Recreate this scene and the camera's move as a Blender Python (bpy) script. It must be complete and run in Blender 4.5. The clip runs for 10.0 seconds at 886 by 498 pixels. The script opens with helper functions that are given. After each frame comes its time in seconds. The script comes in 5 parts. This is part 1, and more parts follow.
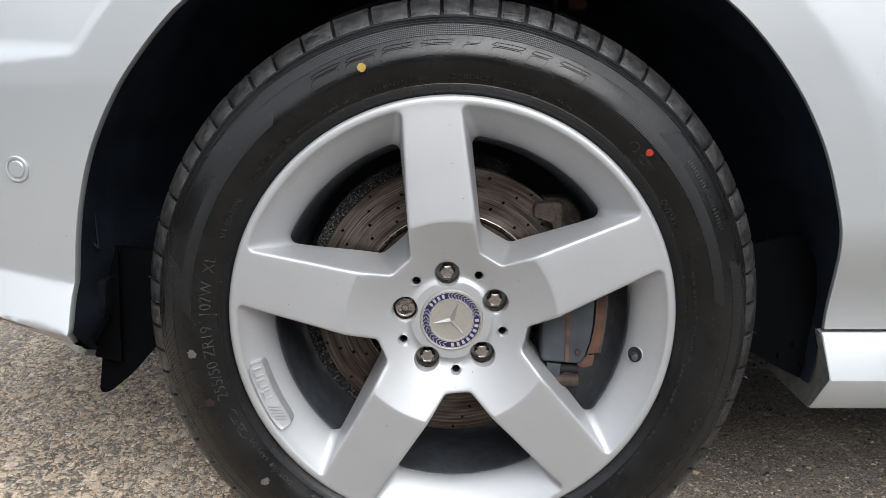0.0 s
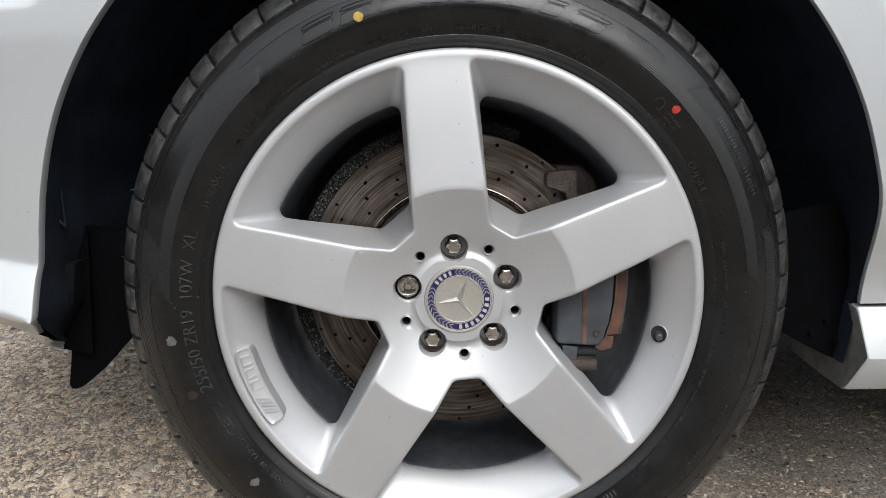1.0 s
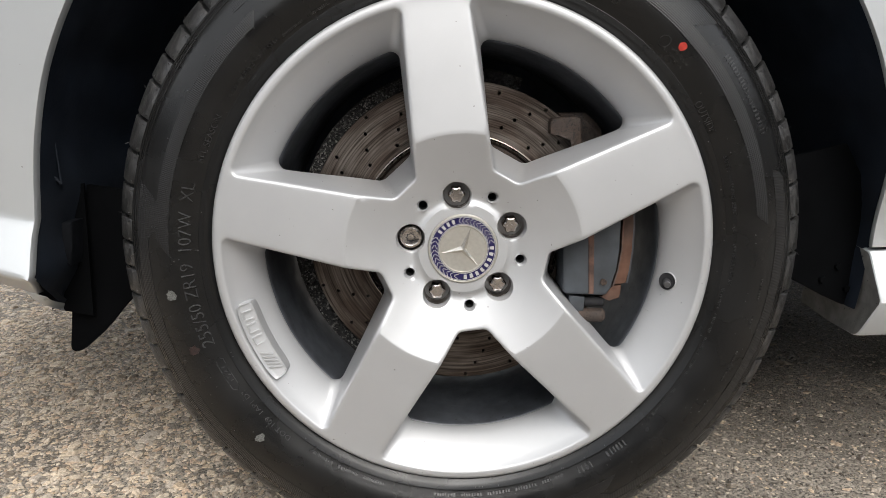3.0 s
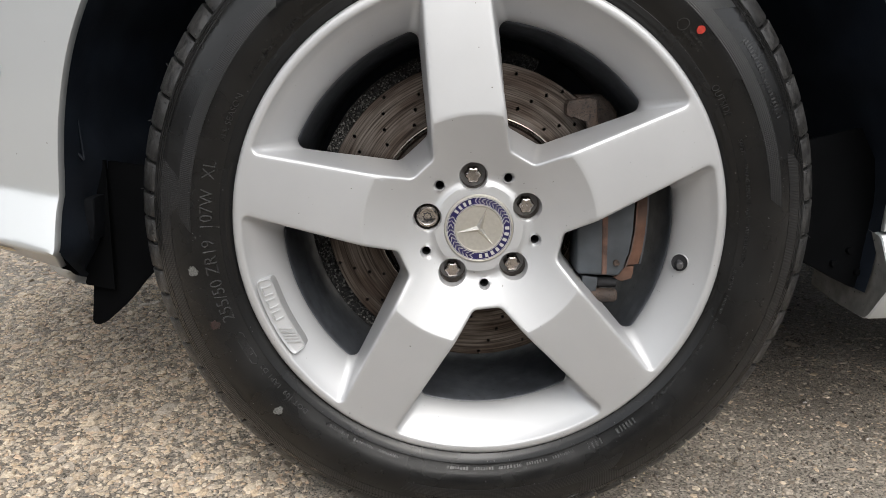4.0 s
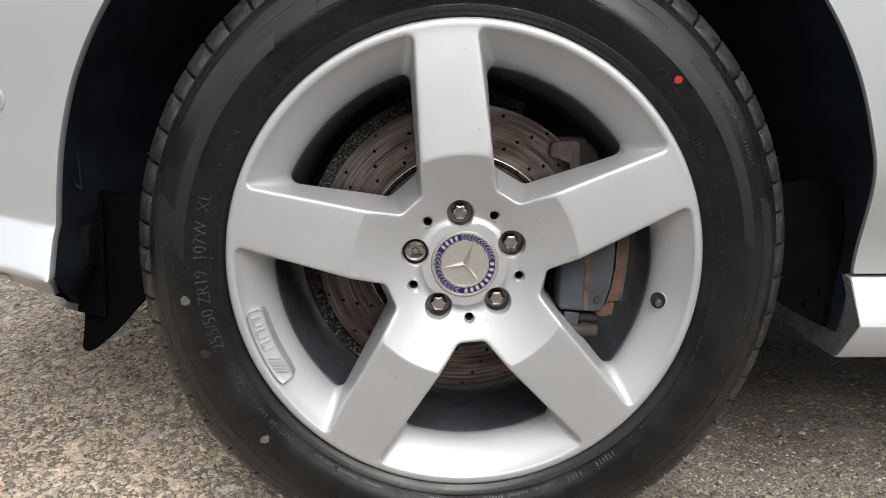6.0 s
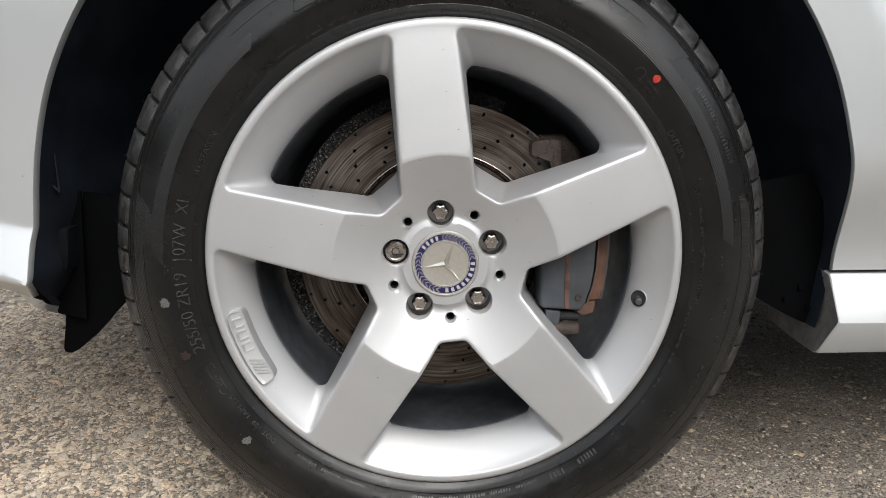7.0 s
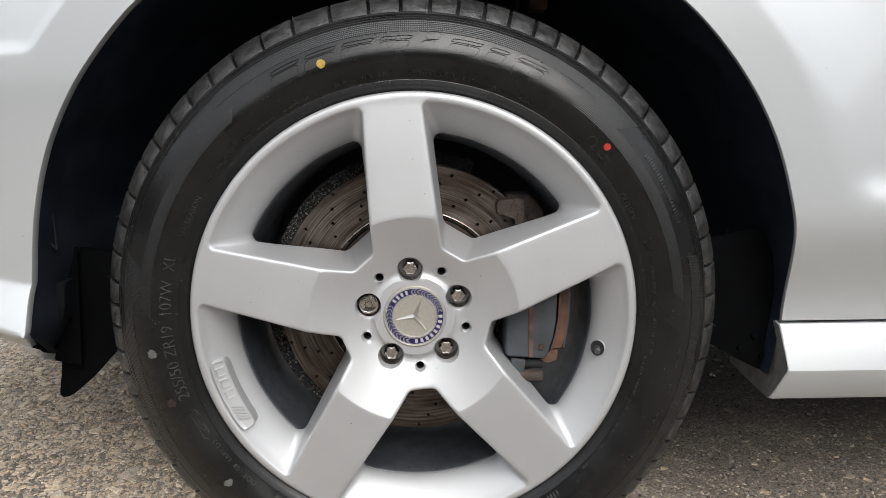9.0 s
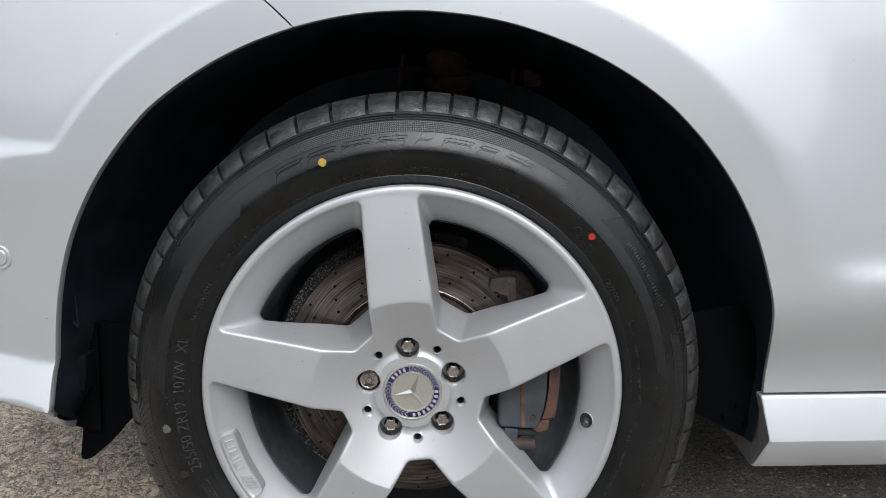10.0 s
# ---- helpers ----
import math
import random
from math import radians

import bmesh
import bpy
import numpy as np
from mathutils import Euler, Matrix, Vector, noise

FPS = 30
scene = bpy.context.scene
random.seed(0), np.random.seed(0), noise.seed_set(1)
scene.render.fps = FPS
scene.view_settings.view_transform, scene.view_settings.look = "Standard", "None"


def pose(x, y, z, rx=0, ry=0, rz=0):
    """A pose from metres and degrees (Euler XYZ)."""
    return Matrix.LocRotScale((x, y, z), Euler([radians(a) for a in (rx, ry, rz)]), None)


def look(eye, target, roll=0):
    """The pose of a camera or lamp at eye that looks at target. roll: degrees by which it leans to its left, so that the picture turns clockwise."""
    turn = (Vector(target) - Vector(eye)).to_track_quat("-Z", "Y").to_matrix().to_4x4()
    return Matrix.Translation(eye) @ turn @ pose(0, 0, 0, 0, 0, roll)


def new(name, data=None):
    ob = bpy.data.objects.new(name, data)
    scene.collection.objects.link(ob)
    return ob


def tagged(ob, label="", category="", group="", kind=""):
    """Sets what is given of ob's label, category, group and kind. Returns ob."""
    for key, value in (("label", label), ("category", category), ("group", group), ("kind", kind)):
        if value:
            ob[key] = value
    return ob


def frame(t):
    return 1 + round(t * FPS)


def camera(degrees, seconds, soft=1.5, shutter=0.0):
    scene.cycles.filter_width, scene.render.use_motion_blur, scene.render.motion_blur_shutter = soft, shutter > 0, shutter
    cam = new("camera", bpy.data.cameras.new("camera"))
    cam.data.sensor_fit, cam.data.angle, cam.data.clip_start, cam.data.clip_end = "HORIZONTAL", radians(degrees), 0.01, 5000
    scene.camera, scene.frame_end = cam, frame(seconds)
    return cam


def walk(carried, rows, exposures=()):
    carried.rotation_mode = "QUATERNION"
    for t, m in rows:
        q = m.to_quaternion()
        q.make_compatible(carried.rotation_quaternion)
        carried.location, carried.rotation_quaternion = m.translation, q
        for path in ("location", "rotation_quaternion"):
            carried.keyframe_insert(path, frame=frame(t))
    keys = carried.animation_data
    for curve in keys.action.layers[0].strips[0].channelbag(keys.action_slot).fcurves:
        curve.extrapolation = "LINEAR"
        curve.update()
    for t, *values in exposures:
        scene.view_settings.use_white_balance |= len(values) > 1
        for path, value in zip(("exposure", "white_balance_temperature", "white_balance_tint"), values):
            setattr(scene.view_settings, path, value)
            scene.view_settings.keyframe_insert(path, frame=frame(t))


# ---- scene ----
cam = camera(64.5, 10.0, soft=0.5)
PATH = [
    (0, (0.003, -0.804, 0.594), (-0.028, 1.155, 0.196), -0.2),
    (0.5, (0.002, -0.784, 0.578), (-0.015, 1.182, 0.208), -0.4),
    (1, (-0.025, -0.738, 0.545), (-0.002, 1.224, 0.161), -0.7),
    (1.5, (-0.039, -0.716, 0.525), (-0.002, 1.245, 0.135), -1.3),
    (2, (-0.04, -0.718, 0.521), (0.004, 1.239, 0.113), -1.2),
    (2.5, (-0.032, -0.72, 0.518), (0.006, 1.232, 0.084), -1.8),
    (2.7, (-0.026, -0.724, 0.512), (0.001, 1.232, 0.086), -1.99),
    (3.8, (-0.032, -0.745, 0.501), (-0.044, 1.197, 0.053), -1.21),
    (4, (-0.036, -0.743, 0.509), (-0.043, 1.197, 0.024), -1.3),
    (4.5, (-0.039, -0.753, 0.531), (-0.05, 1.196, 0.084), -1.4),
    (5, (-0.036, -0.758, 0.534), (-0.038, 1.198, 0.119), -1.6),
    (5.5, (-0.038, -0.757, 0.529), (-0.014, 1.198, 0.105), -0.6),
    (5.7, (-0.039, -0.762, 0.522), (-0.01, 1.198, 0.113), -0.09),
    (6.8, (-0.023, -0.767, 0.519), (0.018, 1.189, 0.118), -0.14),
    (7, (-0.023, -0.763, 0.53), (0.03, 1.189, 0.1), -0.3),
    (7.5, (-0.01, -0.77, 0.542), (0.039, 1.184, 0.118), -0.6),
    (8, (0.006, -0.786, 0.556), (0.043, 1.17, 0.143), -0.6),
    (8.5, (0.016, -0.791, 0.561), (0.05, 1.168, 0.162), -0.5),
    (9, (0.02, -0.81, 0.577), (0.054, 1.156, 0.21), -0.5),
    (9.5, (0.024, -0.826, 0.586), (0.038, 1.144, 0.242), -0.7),
    (10, (0.044, -0.843, 0.676), (0.037, 1.126, 0.325), -0.9),
]
EXPOSURES = [(0.0, 1.12, 6160, 9), (2.5, 1.19, 6460, 9), (4.0, 1.15, 6460, 9), (5.5, 1.16, 6420, 9), (8.5, 1.15, 6420, 9), (9.5, 1.12, 6260, 9), (10.0, 0.98, 6040, 8)]
walk(cam, [(t, look(eye, target, roll)) for t, eye, target, roll in PATH], exposures=EXPOSURES)

# ---------- world, sun ----------
world = bpy.data.worlds.new("world")
scene.world = world
world.use_nodes = True
wn, wl = world.node_tree.nodes, world.node_tree.links
sky = wn.new("ShaderNodeTexSky")
sky.sky_type = 'NISHITA'
sky.sun_disc = False
sky.sun_elevation = radians(44)
sky.sun_rotation = radians(164)
sky.air_density, sky.dust_density, sky.ozone_density = 1.0, 5.0, 1.0
wn["Background"].inputs["Strength"].default_value = 0.110
# broken white cloud over the hazy sky
look_dir = wn.new("ShaderNodeTexCoord")
cloud = wn.new("ShaderNodeTexNoise")
cloud.inputs["Scale"].default_value, cloud.inputs["Detail"].default_value = 2.2, 6.0
wl.new(look_dir.outputs["Generated"], cloud.inputs["Vector"])
cover = wn.new("ShaderNodeMapRange")
cover.inputs["From Min"].default_value, cover.inputs["From Max"].default_value = 0.36, 0.60
cover.inputs["To Min"].default_value, cover.inputs["To Max"].default_value = 0.45, 1.0
wl.new(cloud.outputs["Fac"], cover.inputs["Value"])
veil = wn.new("ShaderNodeMix")
veil.data_type = 'RGBA'
wl.new(cover.outputs[0], veil.inputs["Factor"])
wl.new(sky.outputs[0], veil.inputs["A"])
veil.inputs["B"].default_value = (6.1, 6.2, 6.35, 1)
wl.new(veil.outputs["Result"], wn["Background"].inputs["Color"])
sun = new("sun", bpy.data.lights.new("sun", 'SUN'))
sun.data.energy, sun.data.angle = 1.40, radians(40)
sun.data.color = (1.0, 0.97, 0.935)
sun.matrix_world = look((1.3, -4.5, 4.5), (0, 0, 0))

# ---------- materials ----------


def material(name, color, rough=0.5, metal=0.0, coat=0.0, coat_rough=0.05, vary=0.15, scale=30.0,
             bump=0.0, bump_scale=200.0, tint=None, tint_amount=0.0, tint_scale=6.0, island=0.0, random_ob=0.0,
             rough_vary=0.1, spec=0.5, tones=None, streak=None, specks=None):
    """A node material with grain, larger stains and fine relief in world metres."""
    m = bpy.data.materials.new(name)
    m.use_nodes = True
    n, l = m.node_tree.nodes, m.node_tree.links
    b = n["Principled BSDF"]
    b.inputs["Roughness"].default_value, b.inputs["Metallic"].default_value = rough, metal
    b.inputs["Coat Weight"].default_value, b.inputs["Coat Roughness"].default_value = coat, coat_rough
    b.inputs["Specular IOR Level"].default_value = spec
    tc = n.new("ShaderNodeNewGeometry").outputs["Position"]

    def noisy(sc, detail=4.0):
        t = n.new("ShaderNodeTexNoise")
        t.inputs["Scale"].default_value, t.inputs["Detail"].default_value = sc, detail
        l.new(tc, t.inputs["Vector"])
        return t.outputs["Fac"]

    def spread(fac, lo, hi):
        r = n.new("ShaderNodeMapRange")
        r.inputs["From Min"].default_value, r.inputs["From Max"].default_value = 0.3, 0.7
        r.inputs["To Min"].default_value, r.inputs["To Max"].default_value = lo, hi
        l.new(fac, r.inputs["Value"])
        return r.outputs[0]

    def times(a, factor):
        x = n.new("ShaderNodeMix")
        x.data_type, x.blend_type = 'RGBA', 'MULTIPLY'
        x.inputs["Factor"].default_value = 1.0
        l.new(a, x.inputs["A"])
        l.new(factor, x.inputs["B"])
        return x.outputs["Result"]

    rgb = n.new("ShaderNodeRGB")
    rgb.outputs[0].default_value = (*color, 1)
    col = rgb.outputs[0]
    if tint:
        x = n.new("ShaderNodeMix")
        x.data_type = 'RGBA'
        l.new(col, x.inputs["A"])
        x.inputs["B"].default_value = (*tint, 1)
        l.new(spread(noisy(tint_scale, 6.0), 0.0, tint_amount), x.inputs["Factor"])
        col = x.outputs["Result"]
    if streak:
        shade, amount, sc = streak
        mp = n.new("ShaderNodeMapping")
        mp.inputs["Scale"].default_value = (1, 1, 0.10)
        l.new(tc, mp.inputs["Vector"])
        t = n.new("ShaderNodeTexNoise")
        t.inputs["Scale"].default_value, t.inputs["Detail"].default_value = sc, 3.0
        l.new(mp.outputs[0], t.inputs["Vector"])
        r = n.new("ShaderNodeMapRange")
        r.inputs["From Min"].default_value, r.inputs["From Max"].default_value = 0.56, 0.74
        r.inputs["To Max"].default_value = amount
        l.new(t.outputs["Fac"], r.inputs["Value"])
        x = n.new("ShaderNodeMix")
        x.data_type = 'RGBA'
        l.new(col, x.inputs["A"])
        x.inputs["B"].default_value = (*shade, 1)
        l.new(r.outputs[0], x.inputs["Factor"])
        col = x.outputs["Result"]
    if specks:
        shade, sc, lo = specks
        r = n.new("ShaderNodeMapRange")
        r.inputs["From Min"].default_value, r.inputs["From Max"].default_value = lo, lo + 0.02
        l.new(noisy(sc, 1.0), r.inputs["Value"])
        x = n.new("ShaderNodeMix")
        x.data_type = 'RGBA'
        l.new(col, x.inputs["A"])
        x.inputs["B"].default_value = (*shade, 1)
        l.new(r.outputs[0], x.inputs["Factor"])
        col = x.outputs["Result"]
    if tones:
        g = n.new("ShaderNodeNewGeometry").outputs["Random Per Island"]
        ramp = n.new("ShaderNodeValToRGB")
        ramp.color_ramp.interpolation = 'CONSTANT'
        for i, c in enumerate(tones):
            e = ramp.color_ramp.elements[i] if i < 2 else ramp.color_ramp.elements.new(i / len(tones))
            e.position, e.color = i / len(tones), (*c, 1)
        l.new(g, ramp.inputs["Fac"])
        col = times(col, ramp.outputs[0])
    if vary:
        col = times(col, spread(noisy(scale), 1 - vary, 1 + vary))
    if island:
        g = n.new("ShaderNodeNewGeometry").outputs["Random Per Island"]
        r = n.new("ShaderNodeMapRange")
        r.inputs["To Min"].default_value, r.inputs["To Max"].default_value = 1 - island, 1 + island
        l.new(g, r.inputs["Value"])
        col = times(col, r.outputs[0])
    if random_ob:
        g = n.new("ShaderNodeObjectInfo").outputs["Random"]
        r = n.new("ShaderNodeMapRange")
        r.inputs["To Min"].default_value, r.inputs["To Max"].default_value = 1 - random_ob, 1 + random_ob
        l.new(g, r.inputs["Value"])
        col = times(col, r.outputs[0])
    l.new(col, b.inputs["Base Color"])
    if rough_vary:
        l.new(spread(noisy(scale * 0.7), max(0.02, rough - rough_vary), min(1, rough + rough_vary)), b.inputs["Roughness"])
    if bump:
        k = n.new("ShaderNodeBump")
        k.inputs["Strength"].default_value, k.inputs["Distance"].default_value = 1.0, bump
        l.new(noisy(bump_scale, 6.0), k.inputs["Height"])
        l.new(k.outputs[0], b.inputs["Normal"])
    return m


PAINT = material("silver_paint", (0.505, 0.525, 0.538), 0.40, 0.45, 1.0, 0.06, 0.03, 5, 0.00001, 900, (0.475, 0.487, 0.490), 0.35, 3, rough_vary=0.04, specks=((0.16, 0.14, 0.12), 200, 0.81))
ALLOY = material("alloy_silver", (0.46, 0.465, 0.475), 0.48, 0.56, 0.15, 0.25, 0.03, 14, 0.000012, 1400, (0.41, 0.41, 0.41), 0.12, 9, rough_vary=0.05, specks=((0.16, 0.15, 0.14), 260, 0.795))
# dirty silver, darkened further: the barrel's inner shade is put into the colour
BARREL = material("shaded_barrel_silver", (0.052, 0.057, 0.066), 0.45, 0.35, 0, 0.1, 0.25, 60, 0.00006, 500, (0.032, 0.034, 0.038), 0.5, 22, streak=((0.10, 0.11, 0.12), 0.3, 70), specks=((0.02, 0.02, 0.02), 220, 0.73))
RUBBER = material("tyre_rubber", (0.0046, 0.0047, 0.0050), 0.28, 0, 0, 0, 0.35, 25, 0.00013, 1100, (0.0082, 0.0079, 0.0076), 0.8, 11, rough_vary=0.12, spec=0.42, specks=((0.06, 0.06, 0.058), 330, 0.785))
TREAD = material("tread_rubber", (0.014, 0.014, 0.0145), 0.42, 0, 0, 0, 0.6, 120, 0.0006, 380, (0.034, 0.033, 0.032), 0.9, 75, random_ob=0.25, spec=0.5, rough_vary=0.15)
# same rubber as the tyre; a paler colour stands in for the letters' glints
LETTER = material("moulded_letters", (0.034, 0.034, 0.0345), 0.28, 0, 0, 0, 0.3, 80, rough_vary=0.08, spec=0.65)
PLASTIC = material("black_plastic", (0.0085, 0.0125, 0.0200), 0.6, 0, 0, 0, 0.35, 18, 0.0002, 350, (0.016, 0.0185, 0.0235), 0.6, 8, spec=0.15)
DULL = material("dull_plastic", (0.006, 0.0068, 0.0085), 0.6, 0, 0, 0, 0.3, 40, 0.0002, 400, spec=0.09)
# rubber of the flap; also a shaded copy of the liner plastic
DEEP_BLACK = material("flap_and_shaded_liner", (0.0018, 0.0020, 0.0024), 0.75, 0, 0, 0, 0.3, 18, 0.0001, 500, spec=0.035)
UNDER = material("underbody_black", (0.012, 0.012, 0.012), 0.85, 0, 0, 0, 0.3, 12, 0.0004, 120)
SOOT = material("sooty_iron", (0.075, 0.055, 0.048), 0.8, 0.1, 0, 0, 0.4, 60, 0.0006, 500, (0.16, 0.075, 0.050), 0.7, 30)
WING = material("inner_wing", (0.055, 0.073, 0.105), 0.6, 0, 0, 0, 0.3, 18, 0.0002, 300, (0.045, 0.047, 0.052), 0.4, 9, spec=0.3)
IRON = material("cast_iron", (0.044, 0.036, 0.032), 0.7, 0.3, 0, 0, 0.45, 60, 0.0012, 420, (0.075, 0.045, 0.030), 0.6, 40, specks=((0.02, 0.018, 0.016), 420, 0.62))
RUST = material("rusty_steel", (0.115, 0.055, 0.034), 0.8, 0.1, 0, 0, 0.4, 60, 0.0003, 600, (0.045, 0.036, 0.032), 0.7, 30)
DIRTY = material("crusted_iron", (0.008, 0.008, 0.009), 0.8, 0.1, 0, 0, 0.7, 220, 0.005, 340, (0.05, 0.049, 0.048), 0.7, 320)
CRUST = material("dry_dirt", (0.10, 0.097, 0.092), 0.8, 0, 0, 0, 0.5, 300, 0.0005, 700, island=0.9, spec=0.4)
# fine print paler than the rubber: its edge glints are put into the colour
GLINT_PRINT = material("glint_print", (0.024, 0.024, 0.024), 0.28, 0, 0, 0, 0.4, 300, spec=0.5)
CALIPER = material("caliper_grey", (0.066, 0.076, 0.088), 0.6, 0.2, 0, 0, 0.25, 30, 0.0001, 300, (0.040, 0.040, 0.040), 0.6, 20)
CHROME = material("bolt_metal", (0.52, 0.48, 0.45), 0.22, 1.0, 0, 0, 0.12, 200, rough_vary=0.1)
WELL = material("well_silver", (0.20, 0.175, 0.155), 0.27, 0.85, 0, 0, 0.2, 100)
HOLE = material("dark_hole", (0.012, 0.012, 0.014), 0.8, 0, 0, 0, 0.1, 100)
BLUE = material("blue_enamel", (0.016, 0.013, 0.085), 0.25, 0.3, 0.8, 0.05, 0.1, 200, rough_vary=0.03)
LEAF = material("pale_silver", (0.46, 0.45, 0.44), 0.40, 0.35, 0, 0, 0.05, 300, rough_vary=0.05)
CAPSILVER = material("cap_silver", (0.60, 0.58, 0.53), 0.35, 0.8, 0.3, 0.1, 0.06, 300, rough_vary=0.05)
STAR = material("bright_silver", (0.70, 0.68, 0.64), 0.2, 1.0, 0, 0, 0.05, 300, rough_vary=0.04)
YELLOW = material("yellow_paint_dot", (0.30, 0.20, 0.02), 0.6, 0, 0, 0, 0.25, 300)
RED = material("red_paint_dot", (0.40, 0.03, 0.018), 0.6, 0, 0, 0, 0.15, 300)
CHALK = material("grey_sticker", (0.13, 0.13, 0.12), 0.7, 0, 0, 0, 0.8, 1300, 0.0004, 1200, (0.03, 0.03, 0.03), 0.9, 900)
FADED = material("faded_red", (0.030, 0.012, 0.010), 0.5, 0, 0, 0, 0.8, 900, 0.0003, 1200, (0.010, 0.009, 0.009), 0.9, 700)
CAPGREY = material("valve_grey", (0.11, 0.11, 0.115), 0.35, 0.6, 0, 0, 0.2, 200)
REFLECT = material("amber_film", (0.55, 0.42, 0.18), 0.3, 0, 0.6, 0.05, 0.3, 90)
UNSEEN_WALL = material("unseen_wall_grey", (0.070, 0.068, 0.066), 0.9, 0, 0, 0, 0.15, 3, 0.003, 60, (0.05, 0.05, 0.05), 0.6, 0.8)
# sill end paint: the overhang's shade is put into the colour, plus dirt flecks
SILL_SHADE = material("shaded_sill_end", (0.20, 0.195, 0.185), 0.65, 0, 0, 0, 0.3, 60, 0.0002, 400, (0.11, 0.105, 0.10), 0.7, 25, specks=((0.04, 0.04, 0.04), 200, 0.72))
SEAMBLACK = material("seam_black", (0.02, 0.02, 0.02), 0.8, 0, 0, 0, 0.1, 50)


def ground_material():
    m = bpy.data.materials.new("worn_asphalt")
    m.use_nodes = True
    n, l = m.node_tree.nodes, m.node_tree.links
    b = n["Principled BSDF"]
    pos = n.new("ShaderNodeNewGeometry").outputs["Position"]
    cells = n.new("ShaderNodeTexVoronoi")
    cells.inputs["Scale"].default_value = 140
    l.new(pos, cells.inputs["Vector"])
    ramp = n.new("ShaderNodeValToRGB")
    ramp.color_ramp.elements[0].color, ramp.color_ramp.elements[1].color = (0.25, 0.219, 0.180, 1), (0.44, 0.385, 0.32, 1)
    e = ramp.color_ramp.elements.new(0.5)
    e.color = (0.34, 0.298, 0.247, 1)
    sep = n.new("ShaderNodeSeparateColor")
    l.new(cells.outputs["Color"], sep.inputs[0])
    l.new(sep.outputs[0], ramp.inputs["Fac"])
    big = n.new("ShaderNodeTexNoise")
    big.inputs["Scale"].default_value, big.inputs["Detail"].default_value = 3.5, 8
    l.new(pos, big.inputs["Vector"])
    r = n.new("ShaderNodeMapRange")
    r.inputs["From Min"].default_value, r.inputs["From Max"].default_value = 0.3, 0.7
    r.inputs["To Min"].default_value, r.inputs["To Max"].default_value = 0.7, 1.3
    l.new(big.outputs["Fac"], r.inputs["Value"])
    x = n.new("ShaderNodeMix")
    x.data_type, x.blend_type = 'RGBA', 'MULTIPLY'
    x.inputs["Factor"].default_value = 1
    l.new(ramp.outputs[0], x.inputs["A"])
    l.new(r.outputs[0], x.inputs["B"])
    b.inputs["Roughness"].default_value = 0.85
    fine = n.new("ShaderNodeTexNoise")
    fine.inputs["Scale"].default_value, fine.inputs["Detail"].default_value = 320, 6
    l.new(pos, fine.inputs["Vector"])
    edge = n.new("ShaderNodeTexVoronoi")
    edge.feature = 'DISTANCE_TO_EDGE'
    edge.inputs["Scale"].default_value = 170
    warp = n.new("ShaderNodeVectorMath")
    warp.operation = 'MULTIPLY_ADD'
    warp.inputs[1].default_value = (0.006, 0.006, 0.006)
    l.new(fine.outputs["Color"], warp.inputs[0])
    l.new(pos, warp.inputs[2])
    l.new(warp.outputs[0], edge.inputs["Vector"])
    crack = n.new("ShaderNodeMapRange")
    crack.inputs["From Min"].default_value, crack.inputs["From Max"].default_value = 0.0, 0.16
    l.new(edge.outputs["Distance"], crack.inputs["Value"])
    # the shade in crevices between stones is put into the colour
    dark = n.new("ShaderNodeMapRange")
    dark.inputs["To Min"].default_value, dark.inputs["To Max"].default_value = 0.80, 1.0
    l.new(crack.outputs[0], dark.inputs["Value"])
    y = n.new("ShaderNodeMix")
    y.data_type, y.blend_type = 'RGBA', 'MULTIPLY'
    y.inputs["Factor"].default_value = 1
    l.new(x.outputs["Result"], y.inputs["A"])
    l.new(dark.outputs[0], y.inputs["B"])
    pit = n.new("ShaderNodeTexNoise")
    pit.inputs["Scale"].default_value, pit.inputs["Detail"].default_value = 240, 3
    pit.inputs["Roughness"].default_value = 0.65
    l.new(pos, pit.inputs["Vector"])
    hollow = n.new("ShaderNodeMapRange")
    hollow.inputs["From Min"].default_value, hollow.inputs["From Max"].default_value = 0.40, 0.49
    l.new(pit.outputs["Fac"], hollow.inputs["Value"])
    # darker brown colour in the pits
    pitted = n.new("ShaderNodeMix")
    pitted.data_type = 'RGBA'
    pitted.inputs["A"].default_value = (0.12, 0.108, 0.094, 1)
    l.new(hollow.outputs[0], pitted.inputs["Factor"])
    l.new(y.outputs["Result"], pitted.inputs["B"])
    l.new(pitted.outputs["Result"], b.inputs["Base Color"])
    deep = n.new("ShaderNodeMath")
    deep.operation = 'MULTIPLY_ADD'
    deep.inputs[1].default_value = 1.6
    l.new(hollow.outputs[0], deep.inputs[0])
    l.new(crack.outputs[0], deep.inputs[2])
    add = n.new("ShaderNodeMath")
    l.new(deep.outputs[0], add.inputs[0])
    l.new(fine.outputs["Fac"], add.inputs[1])
    k = n.new("ShaderNodeBump")
    k.inputs["Strength"].default_value, k.inputs["Distance"].default_value = 1.0, 0.0012
    l.new(add.outputs[0], k.inputs["Height"])
    l.new(k.outputs[0], b.inputs["Normal"])
    return m



